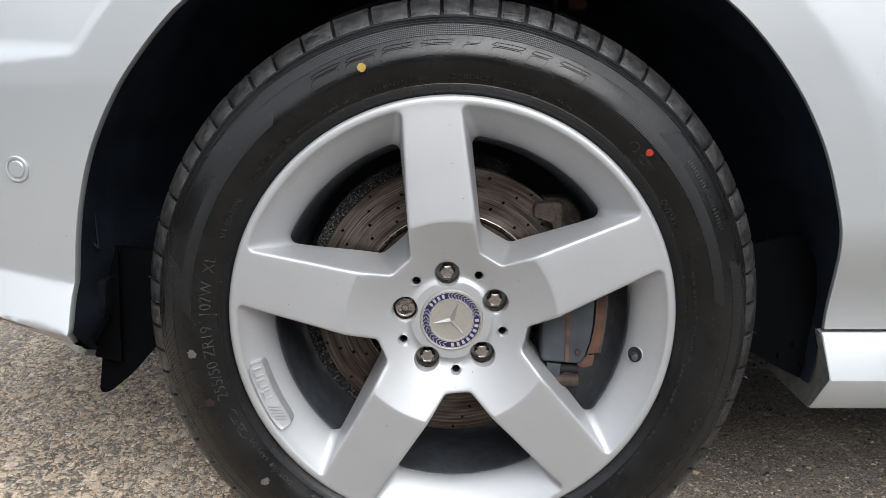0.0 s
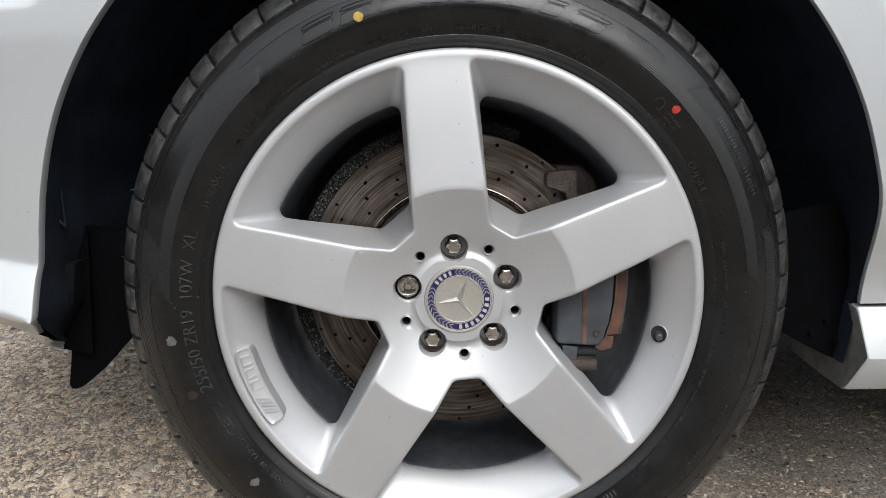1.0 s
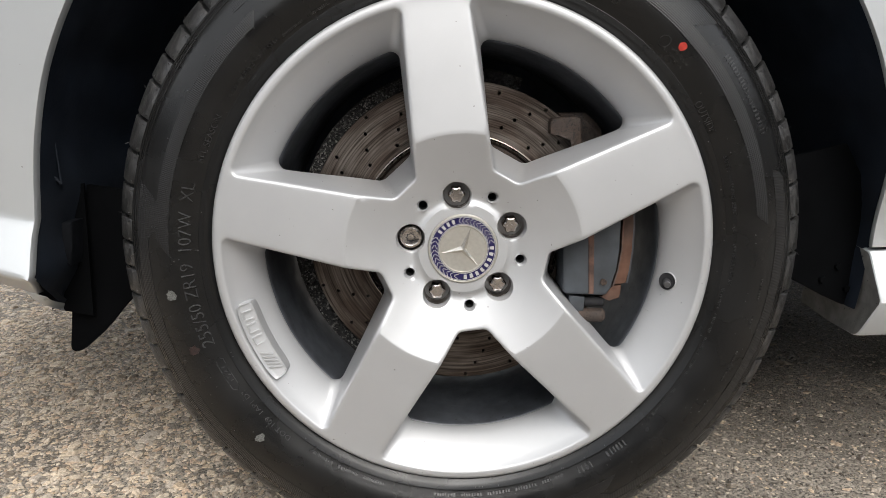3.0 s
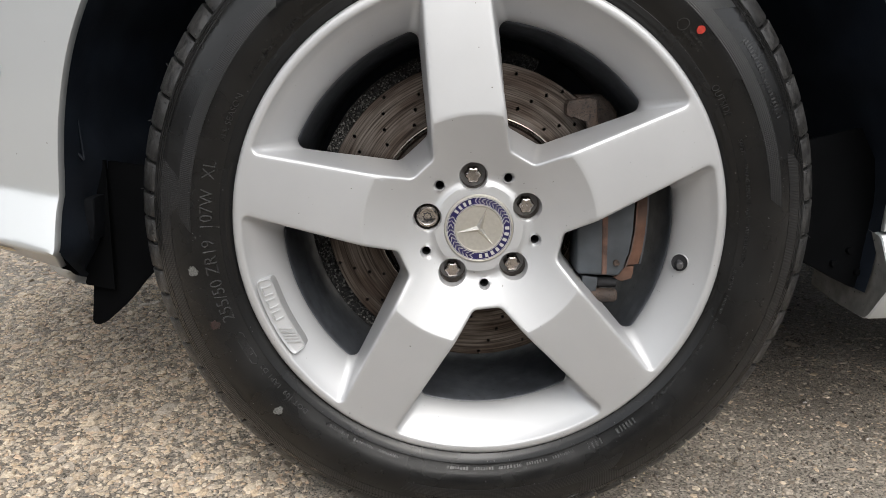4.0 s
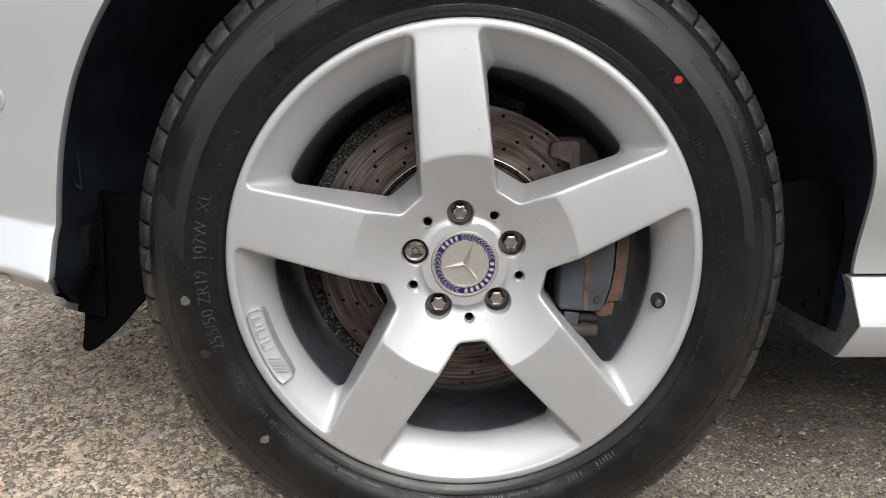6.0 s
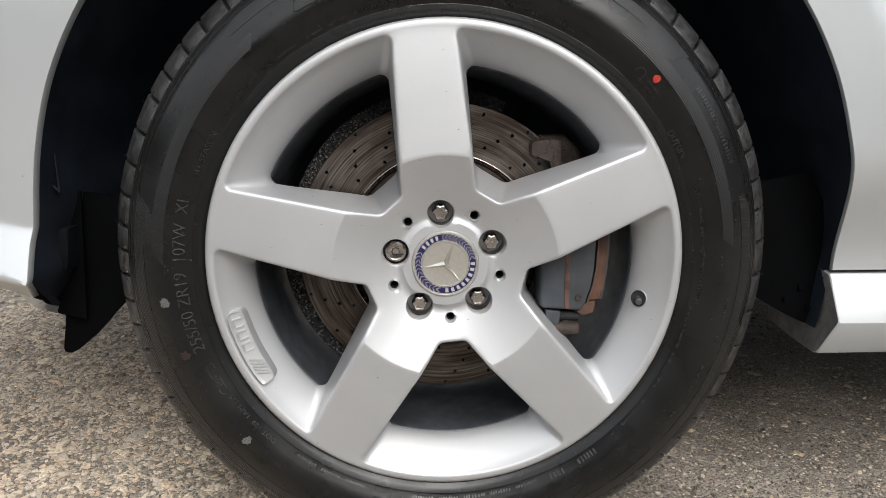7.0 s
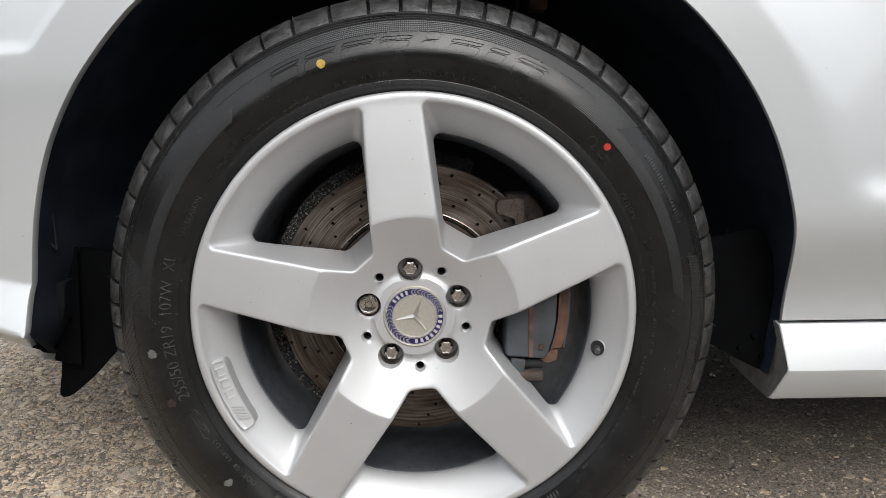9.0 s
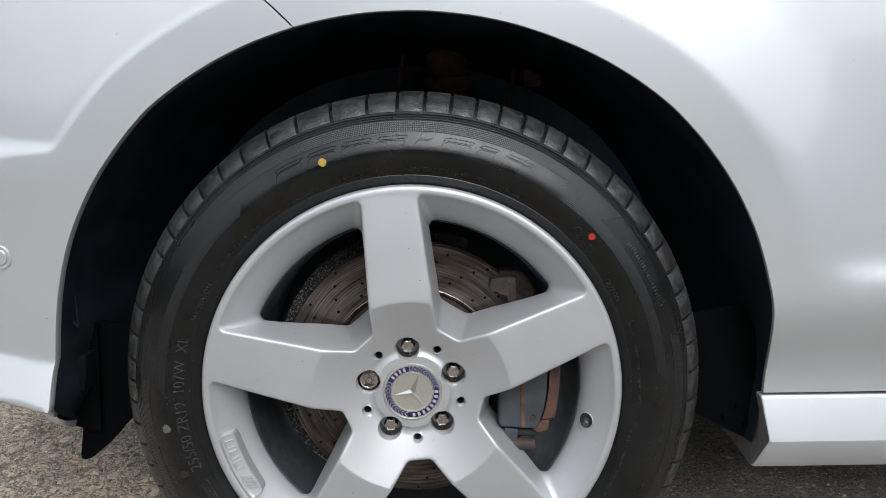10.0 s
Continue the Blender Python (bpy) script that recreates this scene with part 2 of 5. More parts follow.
def hatch_material(name, strokes=False):
    """Rubber covered with tiny moulded lozenges or slanting strokes, in polar rows round the axle."""
    m = bpy.data.materials.new(name)
    m.use_nodes = True
    n, l = m.node_tree.nodes, m.node_tree.links
    b = n["Principled BSDF"]
    b.inputs["Base Color"].default_value = (0.0105, 0.0105, 0.011, 1)
    b.inputs["Roughness"].default_value = 0.30
    b.inputs["Specular IOR Level"].default_value = 0.38
    xyz = n.new("ShaderNodeSeparateXYZ")
    l.new(n.new("ShaderNodeNewGeometry").outputs["Position"], xyz.inputs[0])

    def calc(op, a, c=None):
        k = n.new("ShaderNodeMath")
        k.operation = op
        for i, v in enumerate((a, c)):
            if v is None:
                continue
            if isinstance(v, (int, float)):
                k.inputs[i].default_value = v
            else:
                l.new(v, k.inputs[i])
        return k.outputs[0]

    x, z = xyz.outputs["X"], calc('SUBTRACT', xyz.outputs["Z"], 0.348)
    r = calc('SQRT', calc('ADD', calc('MULTIPLY', x, x), calc('MULTIPLY', z, z)))
    a = calc('ARCTAN2', z, x)
    u, v = calc('MULTIPLY', a, 500.0), calc('MULTIPLY', r, 1560.0)
    h = calc('SINE', calc('ADD', calc('MULTIPLY', u, 1.35), calc('MULTIPLY', v, 0.42))) if strokes else calc('MULTIPLY', calc('SINE', calc('ADD', u, v)), calc('SINE', calc('SUBTRACT', u, v)))
    k = n.new("ShaderNodeBump")
    k.inputs["Strength"].default_value, k.inputs["Distance"].default_value = 1.0, 0.00015
    l.new(h, k.inputs["Height"])
    l.new(k.outputs[0], b.inputs["Normal"])
    return m


def disc_material():
    """Brake steel: scored rings round the axle, brown heat and pad marks."""
    m = bpy.data.materials.new("scored_steel")
    m.use_nodes = True
    n, l = m.node_tree.nodes, m.node_tree.links
    b = n["Principled BSDF"]
    pos = n.new("ShaderNodeNewGeometry").outputs["Position"]
    off = n.new("ShaderNodeVectorMath")
    off.inputs[1].default_value = (0, 0, -0.348)
    l.new(pos, off.inputs[0])
    flat = n.new("ShaderNodeVectorMath")
    flat.operation = 'MULTIPLY'
    flat.inputs[1].default_value = (1, 0, 1)
    l.new(off.outputs[0], flat.inputs[0])
    size = n.new("ShaderNodeVectorMath")
    size.operation = 'LENGTH'
    l.new(flat.outputs[0], size.inputs[0])
    xyz = n.new("ShaderNodeSeparateXYZ")
    l.new(flat.outputs[0], xyz.inputs[0])
    turn = n.new("ShaderNodeMath")
    turn.operation = 'ARCTAN2'
    l.new(xyz.outputs["Z"], turn.inputs[0])
    l.new(xyz.outputs["X"], turn.inputs[1])
    comb = n.new("ShaderNodeCombineXYZ")
    l.new(size.outputs["Value"], comb.inputs["X"])
    l.new(turn.outputs[0], comb.inputs["Y"])

    def streak(sx, sy, detail):
        mp = n.new("ShaderNodeMapping")
        mp.inputs["Scale"].default_value = (sx, sy, 1)
        l.new(comb.outputs[0], mp.inputs["Vector"])
        t = n.new("ShaderNodeTexNoise")
        t.inputs["Scale"].default_value, t.inputs["Detail"].default_value = 1.0, detail
        l.new(mp.outputs[0], t.inputs["Vector"])
        return t.outputs["Fac"]

    rings, blots = streak(520, 1.6, 5.0), streak(60, 2.2, 6.0)
    ramp = n.new("ShaderNodeValToRGB")
    e = ramp.color_ramp.elements
    e[0].position, e[0].color = 0.34, (0.045, 0.037, 0.031, 1)
    e[1].position, e[1].color = 0.70, (0.20, 0.180, 0.165, 1)
    l.new(rings, ramp.inputs["Fac"])
    tone = n.new("ShaderNodeValToRGB")
    e = tone.color_ramp.elements
    e[0].position, e[0].color = 0.38, (0.50, 0.42, 0.37, 1)
    e[1].position, e[1].color = 0.62, (1.0, 0.97, 0.94, 1)
    l.new(blots, tone.inputs["Fac"])
    x = n.new("ShaderNodeMix")
    x.data_type, x.blend_type = 'RGBA', 'MULTIPLY'
    x.inputs["Factor"].default_value = 1
    l.new(ramp.outputs[0], x.inputs["A"])
    l.new(tone.outputs[0], x.inputs["B"])
    l.new(x.outputs["Result"], b.inputs["Base Color"])
    b.inputs["Metallic"].default_value = 0.75
    r = n.new("ShaderNodeMapRange")
    r.inputs["To Min"].default_value, r.inputs["To Max"].default_value = 0.25, 0.6
    l.new(rings, r.inputs["Value"])
    l.new(r.outputs[0], b.inputs["Roughness"])
    k = n.new("ShaderNodeBump")
    k.inputs["Strength"].default_value, k.inputs["Distance"].default_value = 1.0, 0.00025
    l.new(rings, k.inputs["Height"])
    l.new(k.outputs[0], b.inputs["Normal"])
    return m


SCORED = disc_material()
HATCH = hatch_material("hatched_rubber")
STROKES = hatch_material("stroked_rubber", True)
ASPHALT = ground_material()
CHIPS = material("stone_chips", (0.52, 0.459, 0.384), 0.68, 0, 0, 0, 0.3, 300, 0.0010, 420, (0.39, 0.346, 0.298), 0.7, 60, spec=0.35, tones=((1, 0.95, 0.86), (0.86, 0.82, 0.76), (1.12, 1.05, 0.94), (0.95, 0.86, 0.74), (0.80, 0.78, 0.75), (1.20, 1.16, 1.08), (0.95, 0.92, 0.88), (1.05, 0.94, 0.80), (0.70, 0.65, 0.60), (0.90, 0.88, 0.86), (1.0, 0.86, 0.74), (0.42, 0.39, 0.36), (1.12, 1.06, 0.97), (0.5, 0.48, 0.46)))

GRIT = material("dark_grit", (0.24, 0.215, 0.19), 0.28, 0, 0, 0, 0.3, 300, 0.0006, 500, (0.13, 0.115, 0.10), 0.7, 60, spec=0.65, tones=((1, 0.95, 0.86), (0.4, 0.38, 0.36), (1.5, 1.42, 1.3), (0.8, 0.75, 0.7)))

# ---------- helpers ----------
ZC = 0.348                       # height of the wheel's axis
SPIN = 95.0                      # angle of the upper spoke
TAU = 2 * math.pi


def polar(r, deg, y):
    a = radians(deg)
    return Vector((r * math.cos(a), y, ZC + r * math.sin(a)))


def part(name, bm, mat, parent, label="", smooth=True, angle=35):
    bmesh.ops.recalc_face_normals(bm, faces=bm.faces[:])
    for f in bm.faces:
        f.smooth = smooth
    if smooth:
        lim = radians(angle)
        for e in bm.edges:
            if len(e.link_faces) == 2 and e.calc_face_angle(0) > lim:
                e.smooth = False
    me = bpy.data.meshes.new(name)
    bm.to_mesh(me)
    bm.free()
    mats = mat if isinstance(mat, (list, tuple)) else [mat]
    for m in mats:
        me.materials.append(m)
    ob = new(name, me)
    ob.parent = parent
    if label:
        tagged(ob, label)
    return ob


def lathe(bm, profile, n=180, start=0.0, stop=360.0, mat=0):
    """Turn (r, y) points round the wheel's axis."""
    closed = abs(stop - start - 360) < 1e-6
    cols = n if closed else n + 1
    rings = [[bm.verts.new(polar(r, start + (stop - start) * j / n, y)) for j in range(cols)] for r, y in profile]
    for a, b in zip(rings, rings[1:]):
        for j in range(n):
            k = (j + 1) % cols
            bm.faces.new((a[j], a[k], b[k], b[j])).material_index = mat
    return rings


def bridge(bm, a, b, closed=True, mat=0):
    n = len(a)
    for j in range(n if closed else n - 1):
        k = (j + 1) % n
        bm.faces.new((a[j], a[k], b[k], b[j])).material_index = mat


def grid(bm, rows, mat=0):
    vs = [[bm.verts.new(p) for p in row] for row in rows]
    for a, b in zip(vs, vs[1:]):
        bridge(bm, a, b, False, mat)
    return vs


def lerp_table(table, x):
    xs, ys = zip(*table)
    return float(np.interp(x, xs, ys))


def smooth01(x, a, b):
    t = min(1.0, max(0.0, (x - a) / (b - a)))
    return t * t * (3 - 2 * t)


def solid_box(bm, centre, size, bevel=0.002, turn=None):
    m = Matrix.Translation(centre) @ (turn or Matrix.Identity(4)) @ Matrix.Diagonal((*size, 1))
    made = bmesh.ops.create_cube(bm, size=1.0, matrix=m)
    edges = list({e for v in made["verts"] for e in v.link_edges})
    if bevel:
        bmesh.ops.bevel(bm, geom=edges, offset=bevel, segments=2, affect='EDGES', profile=0.5)


def tube(bm, a, b, r0, r1=None, n=16, cap=True):
    a, b = Vector(a), Vector(b)
    r1 = r0 if r1 is None else r1
    q = (b - a).to_track_quat('Z', 'Y').to_matrix()
    lo = [bm.verts.new(a + q @ Vector((r0 * math.cos(TAU * i / n), r0 * math.sin(TAU * i / n), 0))) for i in range(n)]
    hi = [bm.verts.new(b + q @ Vector((r1 * math.cos(TAU * i / n), r1 * math.sin(TAU * i / n), 0))) for i in range(n)]
    bridge(bm, lo, hi)
    if cap:
        bm.faces.new(lo)
        bm.faces.new(hi)


def disc_of(bm, centre, normal, r, n=20, dome=0.0):
    normal = Vector(normal).normalized()
    q = normal.to_track_quat('Z', 'Y').to_matrix()
    ring = [bm.verts.new(Vector(centre) + q @ Vector((r * math.cos(TAU * i / n), r * math.sin(TAU * i / n), 0))) for i in range(n)]
    top = bm.verts.new(Vector(centre) + normal * dome)
    for i in range(n):
        bm.faces.new((ring[i], ring[(i + 1) % n], top))
    return ring


def prism(bm, outline, y0, y1, bevel=0.0):
    """A solid between two planes across the axle, from an outline of (x, z) points."""
    a = [bm.verts.new(Vector((x, y0, z))) for x, z in outline]
    b = [bm.verts.new(Vector((x, y1, z))) for x, z in outline]
    faces = [bm.faces.new(a), bm.faces.new(b)]
    bridge(bm, a, b)
    if bevel:
        bmesh.ops.bevel(bm, geom=list(faces[0].edges), offset=bevel, segments=3, affect='EDGES', profile=0.5)


# ---------- ground ----------
bm = bmesh.new()
far, near = 400.0, 3.0
xs = [-far, -40, -near, near, 40, far]
grid(bm, [[Vector((x, y, 0)) for x in xs] for y in xs])
ground = part("ground", bm, ASPHALT, None)
tagged(ground, "worn grey-brown asphalt with exposed stone chips", "ground", kind="structure")

# ---------- unseen walls added behind and beside the camera to darken reflections ---
for name, centre, size in (("wall_south", (0.5, -4.7, 0.9), (22.0, 0.35, 1.8)), ("wall_west", (-10.6, 1.0, 2.1), (0.35, 14.0, 4.2)), ("wall_east", (11.6, 1.0, 2.1), (0.35, 14.0, 4.2))):
    bm = bmesh.new()
    solid_box(bm, centre, size, 0.02)
    tagged(part(name, bm, UNSEEN_WALL, None), "plain dark grey wall, added out of view to darken reflections", "wall", kind="structure")

# ---------- the car ----------
car = tagged(new("car"), "silver car with wheel, arch, bumper corner and sill, parked on asphalt", "car")


def arch_radius(deg):
    return lerp_table([(-8, 0.4535), (-2, 0.4525), (3, 0.4515), (7.5, 0.4512), (18, 0.4535), (25, 0.4570), (33, 0.4592), (47, 0.4610), (57, 0.4585), (66, 0.4560),
                       (81, 0.4545), (90, 0.4540), (105, 0.4550), (120, 0.4572), (130, 0.4590), (138, 0.4560), (146, 0.4540), (154, 0.4520), (162, 0.4485),
                       (168, 0.4465), (172, 0.4460), (177, 0.4478), (181, 0.4470), (182, 0.4472), (182.9, 0.4495), (183.9, 0.4540), (185, 0.4597), (185.9, 0.4645), (187, 0.4700), (189, 0.4790)], deg)


def side_y(x, z):
    """The car's side: how far in from the plane of the bolts the skin lies at x, z."""
    r = math.hypot(x, z - ZC)
    deg = math.degrees(math.atan2(z - ZC, x))
    if deg < -90:
        deg += 360
    d = r - arch_radius(deg)
    # bumper half: nose curve, recess over a narrow ledge, crease and undercut below
    front = -0.022 + 0.30 * max(0.0, z - 0.80) ** 2
    front += 0.42 * max(0.0, -x - 0.42) ** 2 * (1 + 2.5 * max(0.0, -x - 0.45))
    past = max(0.0, d - 0.0575)
    front += (0.0022 * smooth01(d, 0.0535, 0.0605) + 0.115 * min(past, 0.17)) * smooth01(z, 0.648, 0.663)
    front += 0.02 * past * smooth01(d, 0.0575, 0.10)
    crease, under = 0.390 + 0.186 * (-x - 0.437), 0.333 + 0.26 * (-x - 0.447)
    front += 0.07 * max(0.0, 0.62 - max(z, crease))
    front -= 0.40 * max(0.0, crease - max(z, under))
    front += 1.5 * max(0.0, under - z)
    # wing half: flared border round the arch, recessed panel over a soft ledge
    rear = -0.022 + 0.20 * max(0.0, z - 0.74) ** 2
    beyond = math.sqrt(max(0.0, d - 0.050) ** 2 + 0.003 ** 2) - 0.003
    rear += (0.055 * min(beyond, 0.12) + 0.005 * smooth01(d, 0.05, 0.11)) * smooth01(z, 0.470, 0.512)
    rear += 0.040 * smooth01(0.47 - z, 0.0, 0.14)
    rear += 0.045 * max(0.0, z - 0.49) * smooth01(d, 0.050, 0.16)
    w = smooth01(x, -0.12, 0.12)
    y = front + (rear - front) * w
    return y


def skin(first, last, outer_x, top, rows_n=70):
    """Rows of the side panel between two rays (functions of r) from the arch outwards, with the folded lip of the arch."""
    rows = []
    for i in range(rows_n + 1):
        s = i / rows_n
        row = []
        a_mid = first(0.44) + (last(0.44) - first(0.44)) * s
        ra = arch_radius(a_mid)
        a = first(ra) + (last(ra) - first(ra)) * s
        p = polar(ra, a, 0)
        y = side_y(p.x, p.z)
        lip = 0.0125 - 0.006 * smooth01(p.x, 0.0, 0.2)
        row += [polar(ra + 0.004, a, y + lip + 0.001), polar(ra - 0.0002, a, y + lip), polar(ra - 0.0008, a, y + lip * 0.6), polar(ra - 0.0005, a, y + 0.0010)]
        rad = radians(a)
        lim = []
        if abs(math.cos(rad)) > 1e-6:
            lim.append(outer_x / math.cos(rad) if outer_x / math.cos(rad) > 0 else 99)
        if math.sin(rad) > 1e-6:
            lim.append((top - ZC) / math.sin(rad))
        out = min(lim)
        dist = [0.0, 0.002, 0.008, 0.02, 0.035, 0.045, 0.05, 0.0535, 0.057, 0.0605, 0.064, 0.0675, 0.071, 0.075, 0.08, 0.085, 0.092, 0.1, 0.12, 0.14, 0.17, 0.2, 0.24, 0.3, 0.37, 0.45, 0.55, 0.7, 0.9]
        span = out - ra
        for d in dist:
            r = ra + d * (span / 0.9 if d > 0.1 else 1.0) if d <= 0.1 else ra + 0.1 + (d - 0.1) / 0.8 * (span - 0.1)
            aa = first(r) + (last(r) - first(r)) * s
            p = polar(r, aa, 0)
            row.append(Vector((p.x, side_y(p.x, p.z), p.z)))
        rows.append(row)
    return rows


def bumper_foot(r):
    """How far below the axle the bumper's lower border lies at radius r."""
    return 0.048 - 0.5 * (min(r, 0.53) - 0.4645) - 0.26 * max(0.0, r - 0.53)


def seam_angle(r):
    return 105.5 + min(10.0, (r - 0.4505) * 66)


bm = bmesh.new()
grid(bm, skin(lambda r: seam_angle(r) + 0.12, lambda r: 180 + math.degrees(math.asin(bumper_foot(r) / r)), -0.95, 1.05, 170))
bumper = part("front_bumper", bm, PAINT, car, "silver painted bumper corner with a folded arch lip", angle=50)
bm = bmesh.new()
grid(bm, skin(lambda r: math.degrees(math.asin((0.3276 - ZC) / r)), lambda r: seam_angle(r) - 0.12, 1.15, 1.05, 100))
fender = part("fender", bm, PAINT, car, "silver painted front wing over the wheel", angle=50)

# dark strip added behind the bumper and wing seam for the gap's shade
bm = bmesh.new()
grid(bm, [[polar(r, seam_angle(r) + da, side_y(polar(r, seam_angle(r), 0).x, polar(r, seam_angle(r), 0).z) + 0.006) for da in (-0.4, 0.4)] for r in (0.458, 0.5, 0.6, 0.7)])
part("seam_packing", bm, SEAMBLACK, car)

# dark strip added in the seam over the sill for the gap's shade
bm = bmesh.new()
grid(bm, [[Vector((x, 0.032, z)) for z in (0.316, 0.334)] for x in (0.462, 0.8, 3.6)])
part("seam_packing", bm, SEAMBLACK, car)

# bonnet and inner walls that close the body
bm = bmesh.new()
top_row = [(x, side_y(x, 1.05), 1.05) for x in np.linspace(-0.9, 3.6, 44)]
grid(bm, [[Vector((x, y + dy, z + dz)) for x, y, z in top_row] for dy, dz in ((0.0, -0.004), (0.02, 0.03), (0.08, 0.06), (0.5, 0.09), (1.4, 0.09), (1.8, 0.0), (1.8, -0.75))])
part("bonnet", bm, PAINT, car)

# nose and tail ends of the body
bm = bmesh.new()
nose = [(z, side_y(-0.949, z)) for z in np.linspace(0.47, 1.05, 12)]
grid(bm, [[Vector((-0.949 - 0.10 * math.sin(math.pi * k / 10), y + (1.8 - y) * k / 10, z)) for k in range(11)] for z, y in nose])
part("nose_panel", bm, PAINT, car)
bm = bmesh.new()
grid(bm, [[Vector((3.599, y, z)) for y in (0.035, 0.9, 1.8)] for z in (0.26, 0.7, 1.14)])
part("bulkhead", bm, UNDER, car)
bm = bmesh.new()
grid(bm, [[Vector((x, side_y(1.15, z), z)) for z in np.linspace(0.3276, 1.05, 12)] for x in (1.152, 2.0, 2.8, 3.6)])
part("door_skin", bm, PAINT, car)

# underbody
bm = bmesh.new()
solid_box(bm, (2.06, 0.98, 0.30), (3.07, 1.64, 0.12), 0.01)
solid_box(bm, (-0.745, 0.96, 0.43), (0.37, 1.6, 0.06), 0.01)
solid_box(bm, (0.0, 1.15, 0.42), (1.1, 1.3, 0.10), 0.01)
part("underbody", bm, UNDER, car)

# ---------- sill ----------
SILL = [(0.030, 0.3250), (0.0200, 0.3230), (0.0165, 0.3200), (0.0000, 0.2750), (-0.0018, 0.2690), (-0.0010, 0.2650), (0.0140, 0.2300), (0.0180, 0.2255), (0.0240, 0.2235), (0.10, 0.2170), (0.16, 0.222)]
bm = bmesh.new()
cols = []
for x, inset in ((0.4550, 0.0016), (0.4562, 0.0004), (0.4585, 0.0), (0.6, 0.0), (0.8, 0.0), (1.0, 0.0), (1.15, 0.0), (3.6, 0.0)):
    cols.append([Vector((x - 0.10 * max(0.0, z - 0.27) - 0.26 * max(0.0, 0.268 - z) * (1 - smooth01(y, 0.02, 0.06)), y + inset, z - (inset if z > 0.3 else -inset))) for y, z in SILL])
vs = grid(bm, cols)
top = [bm.verts.new(Vector((v.co.x + 0.012 * k / 4, 0.03 + 0.13 * k / 4, 0.325))) for k in range(1, 5) for v in vs[0][:1]]
# darker end face; shade under the overhang is put into its colour
bm.faces.new(vs[0] + top[::-1]).material_index = 1
sill = part("sill", bm, [PAINT, SILL_SHADE], car, "silver painted sill with a sharp ridge", angle=25)

# ---------- wheel arch liner ----------
bm = bmesh.new()
rows, inner = [], []
for i in range(121):
    deg = -12 + (188.5 - -12) * i / 120
    ra = arch_radius(deg) - 0.004
    wave = 0.004 * math.sin(deg * 0.21) + 0.003 * math.sin(deg * 0.5 + 1)
    edge = polar(arch_radius(deg), deg, 0)
    lip = side_y(edge.x, edge.z) + 0.0105
    rows.append([polar(arch_radius(deg) + 0.002, deg, lip), polar(ra + 0.003, deg, max(0.02, lip + 0.01)), polar(ra + 0.005 + wave, deg, 0.06), polar(ra - 0.002 + wave, deg, 0.14),
                 polar(ra - 0.006, deg, 0.24), polar(ra - 0.03, deg, 0.33)])
    inner.append([polar(ra - 0.029, deg, 0.329), polar(ra - 0.16, deg, 0.36), polar(0.02, deg, 0.37)])
grid(bm, rows)
liner = part("wheel_arch_liner", bm, PLASTIC, car, "matt black plastic wheel arch liner")
bm = bmesh.new()
grid(bm, inner)
part("inner_wing", bm, WING, car, "dark blue-grey inner wing behind the wheel")

# tail of the liner before the sill, its shade put into a blacker colour
bm = bmesh.new()
tail = [(0.466, 0.335), (0.4650, 0.312), (0.4560, 0.281), (0.4455, 0.2555), (0.4420, 0.2540), (0.418, 0.2660), (0.38, 0.288), (0.34, 0.33), (0.34, 0.42), (0.43, 0.44), (0.462, 0.38)]
f0 = [bm.verts.new(Vector((x, 0.046, z))) for x, z in tail]
f1 = [bm.verts.new(Vector((x - 0.002, 0.052, z))) for x, z in tail]
bm.faces.new(f0)
bm.faces.new(f1)
bridge(bm, f0, f1)
part("liner_tail", bm, DEEP_BLACK, liner, smooth=False)

# rounded lower edge of the bumper, curling under towards the flap
def along(points, t):
    ts = [i / (len(points) - 1) for i in range(len(points))]
    return Vector([lerp_table(list(zip(ts, [p[k] for p in points])), t) for k in range(3)])


def foot_point(r):
    c = bumper_foot(r)
    x, z = -math.sqrt(r * r - c * c), ZC - c
    return Vector((x, side_y(x, z), z))


inner_edge = [(-0.4620, 0.0215, 0.3000), (-0.4660, 0.040, 0.2922), (-0.4692, 0.056, 0.2858), (-0.4730, 0.088, 0.2740), (-0.4745, 0.100, 0.2700)]
outer_edge = [tuple(foot_point(0.486)), (-0.4765, 0.030, 0.2935), (-0.4720, 0.056, 0.2780), (-0.4742, 0.088, 0.2655), (-0.4755, 0.100, 0.2615)]
bm = bmesh.new()
rows = []
for i in range(25):
    t = i / 24
    u, w = along(inner_edge, t), along(outer_edge, t)
    row = [u + Vector((-0.006, 0.005, -0.003)), u + Vector((-0.001, 0.002, 0.0))]
    for k in range(9):
        v = k / 8
        base = foot_point(0.4646 + 0.0214 * v)
        flat = u.lerp(w, v) + Vector((-0.5, -0.6, -0.6)) * 0.003 * math.sin(math.pi * v)
        row.append(base.lerp(flat, smooth01(t, 0.0, 0.35)) if t < 0.35 else flat)
    row += [w + Vector((-0.001, 0.004, 0.001)), w + Vector((-0.002, 0.010, 0.003))]
    rows.append(row)
grid(bm, rows)
part("lower_fold", bm, PAINT, bumper, "silver rounded lower edge", angle=60)
bm = bmesh.new()
foot = [(-0.505, 0.42), (-0.505, 0.291), (-0.497, 0.281), (-0.478, 0.2705), (-0.44, 0.262), (-0.43, 0.42)]
f0 = [bm.verts.new(Vector((x, 0.076, z))) for x, z in foot]
f1 = [bm.verts.new(Vector((x, 0.080, z))) for x, z in foot]
bm.faces.new(f0)
bm.faces.new(f1)
bridge(bm, f0, f1)
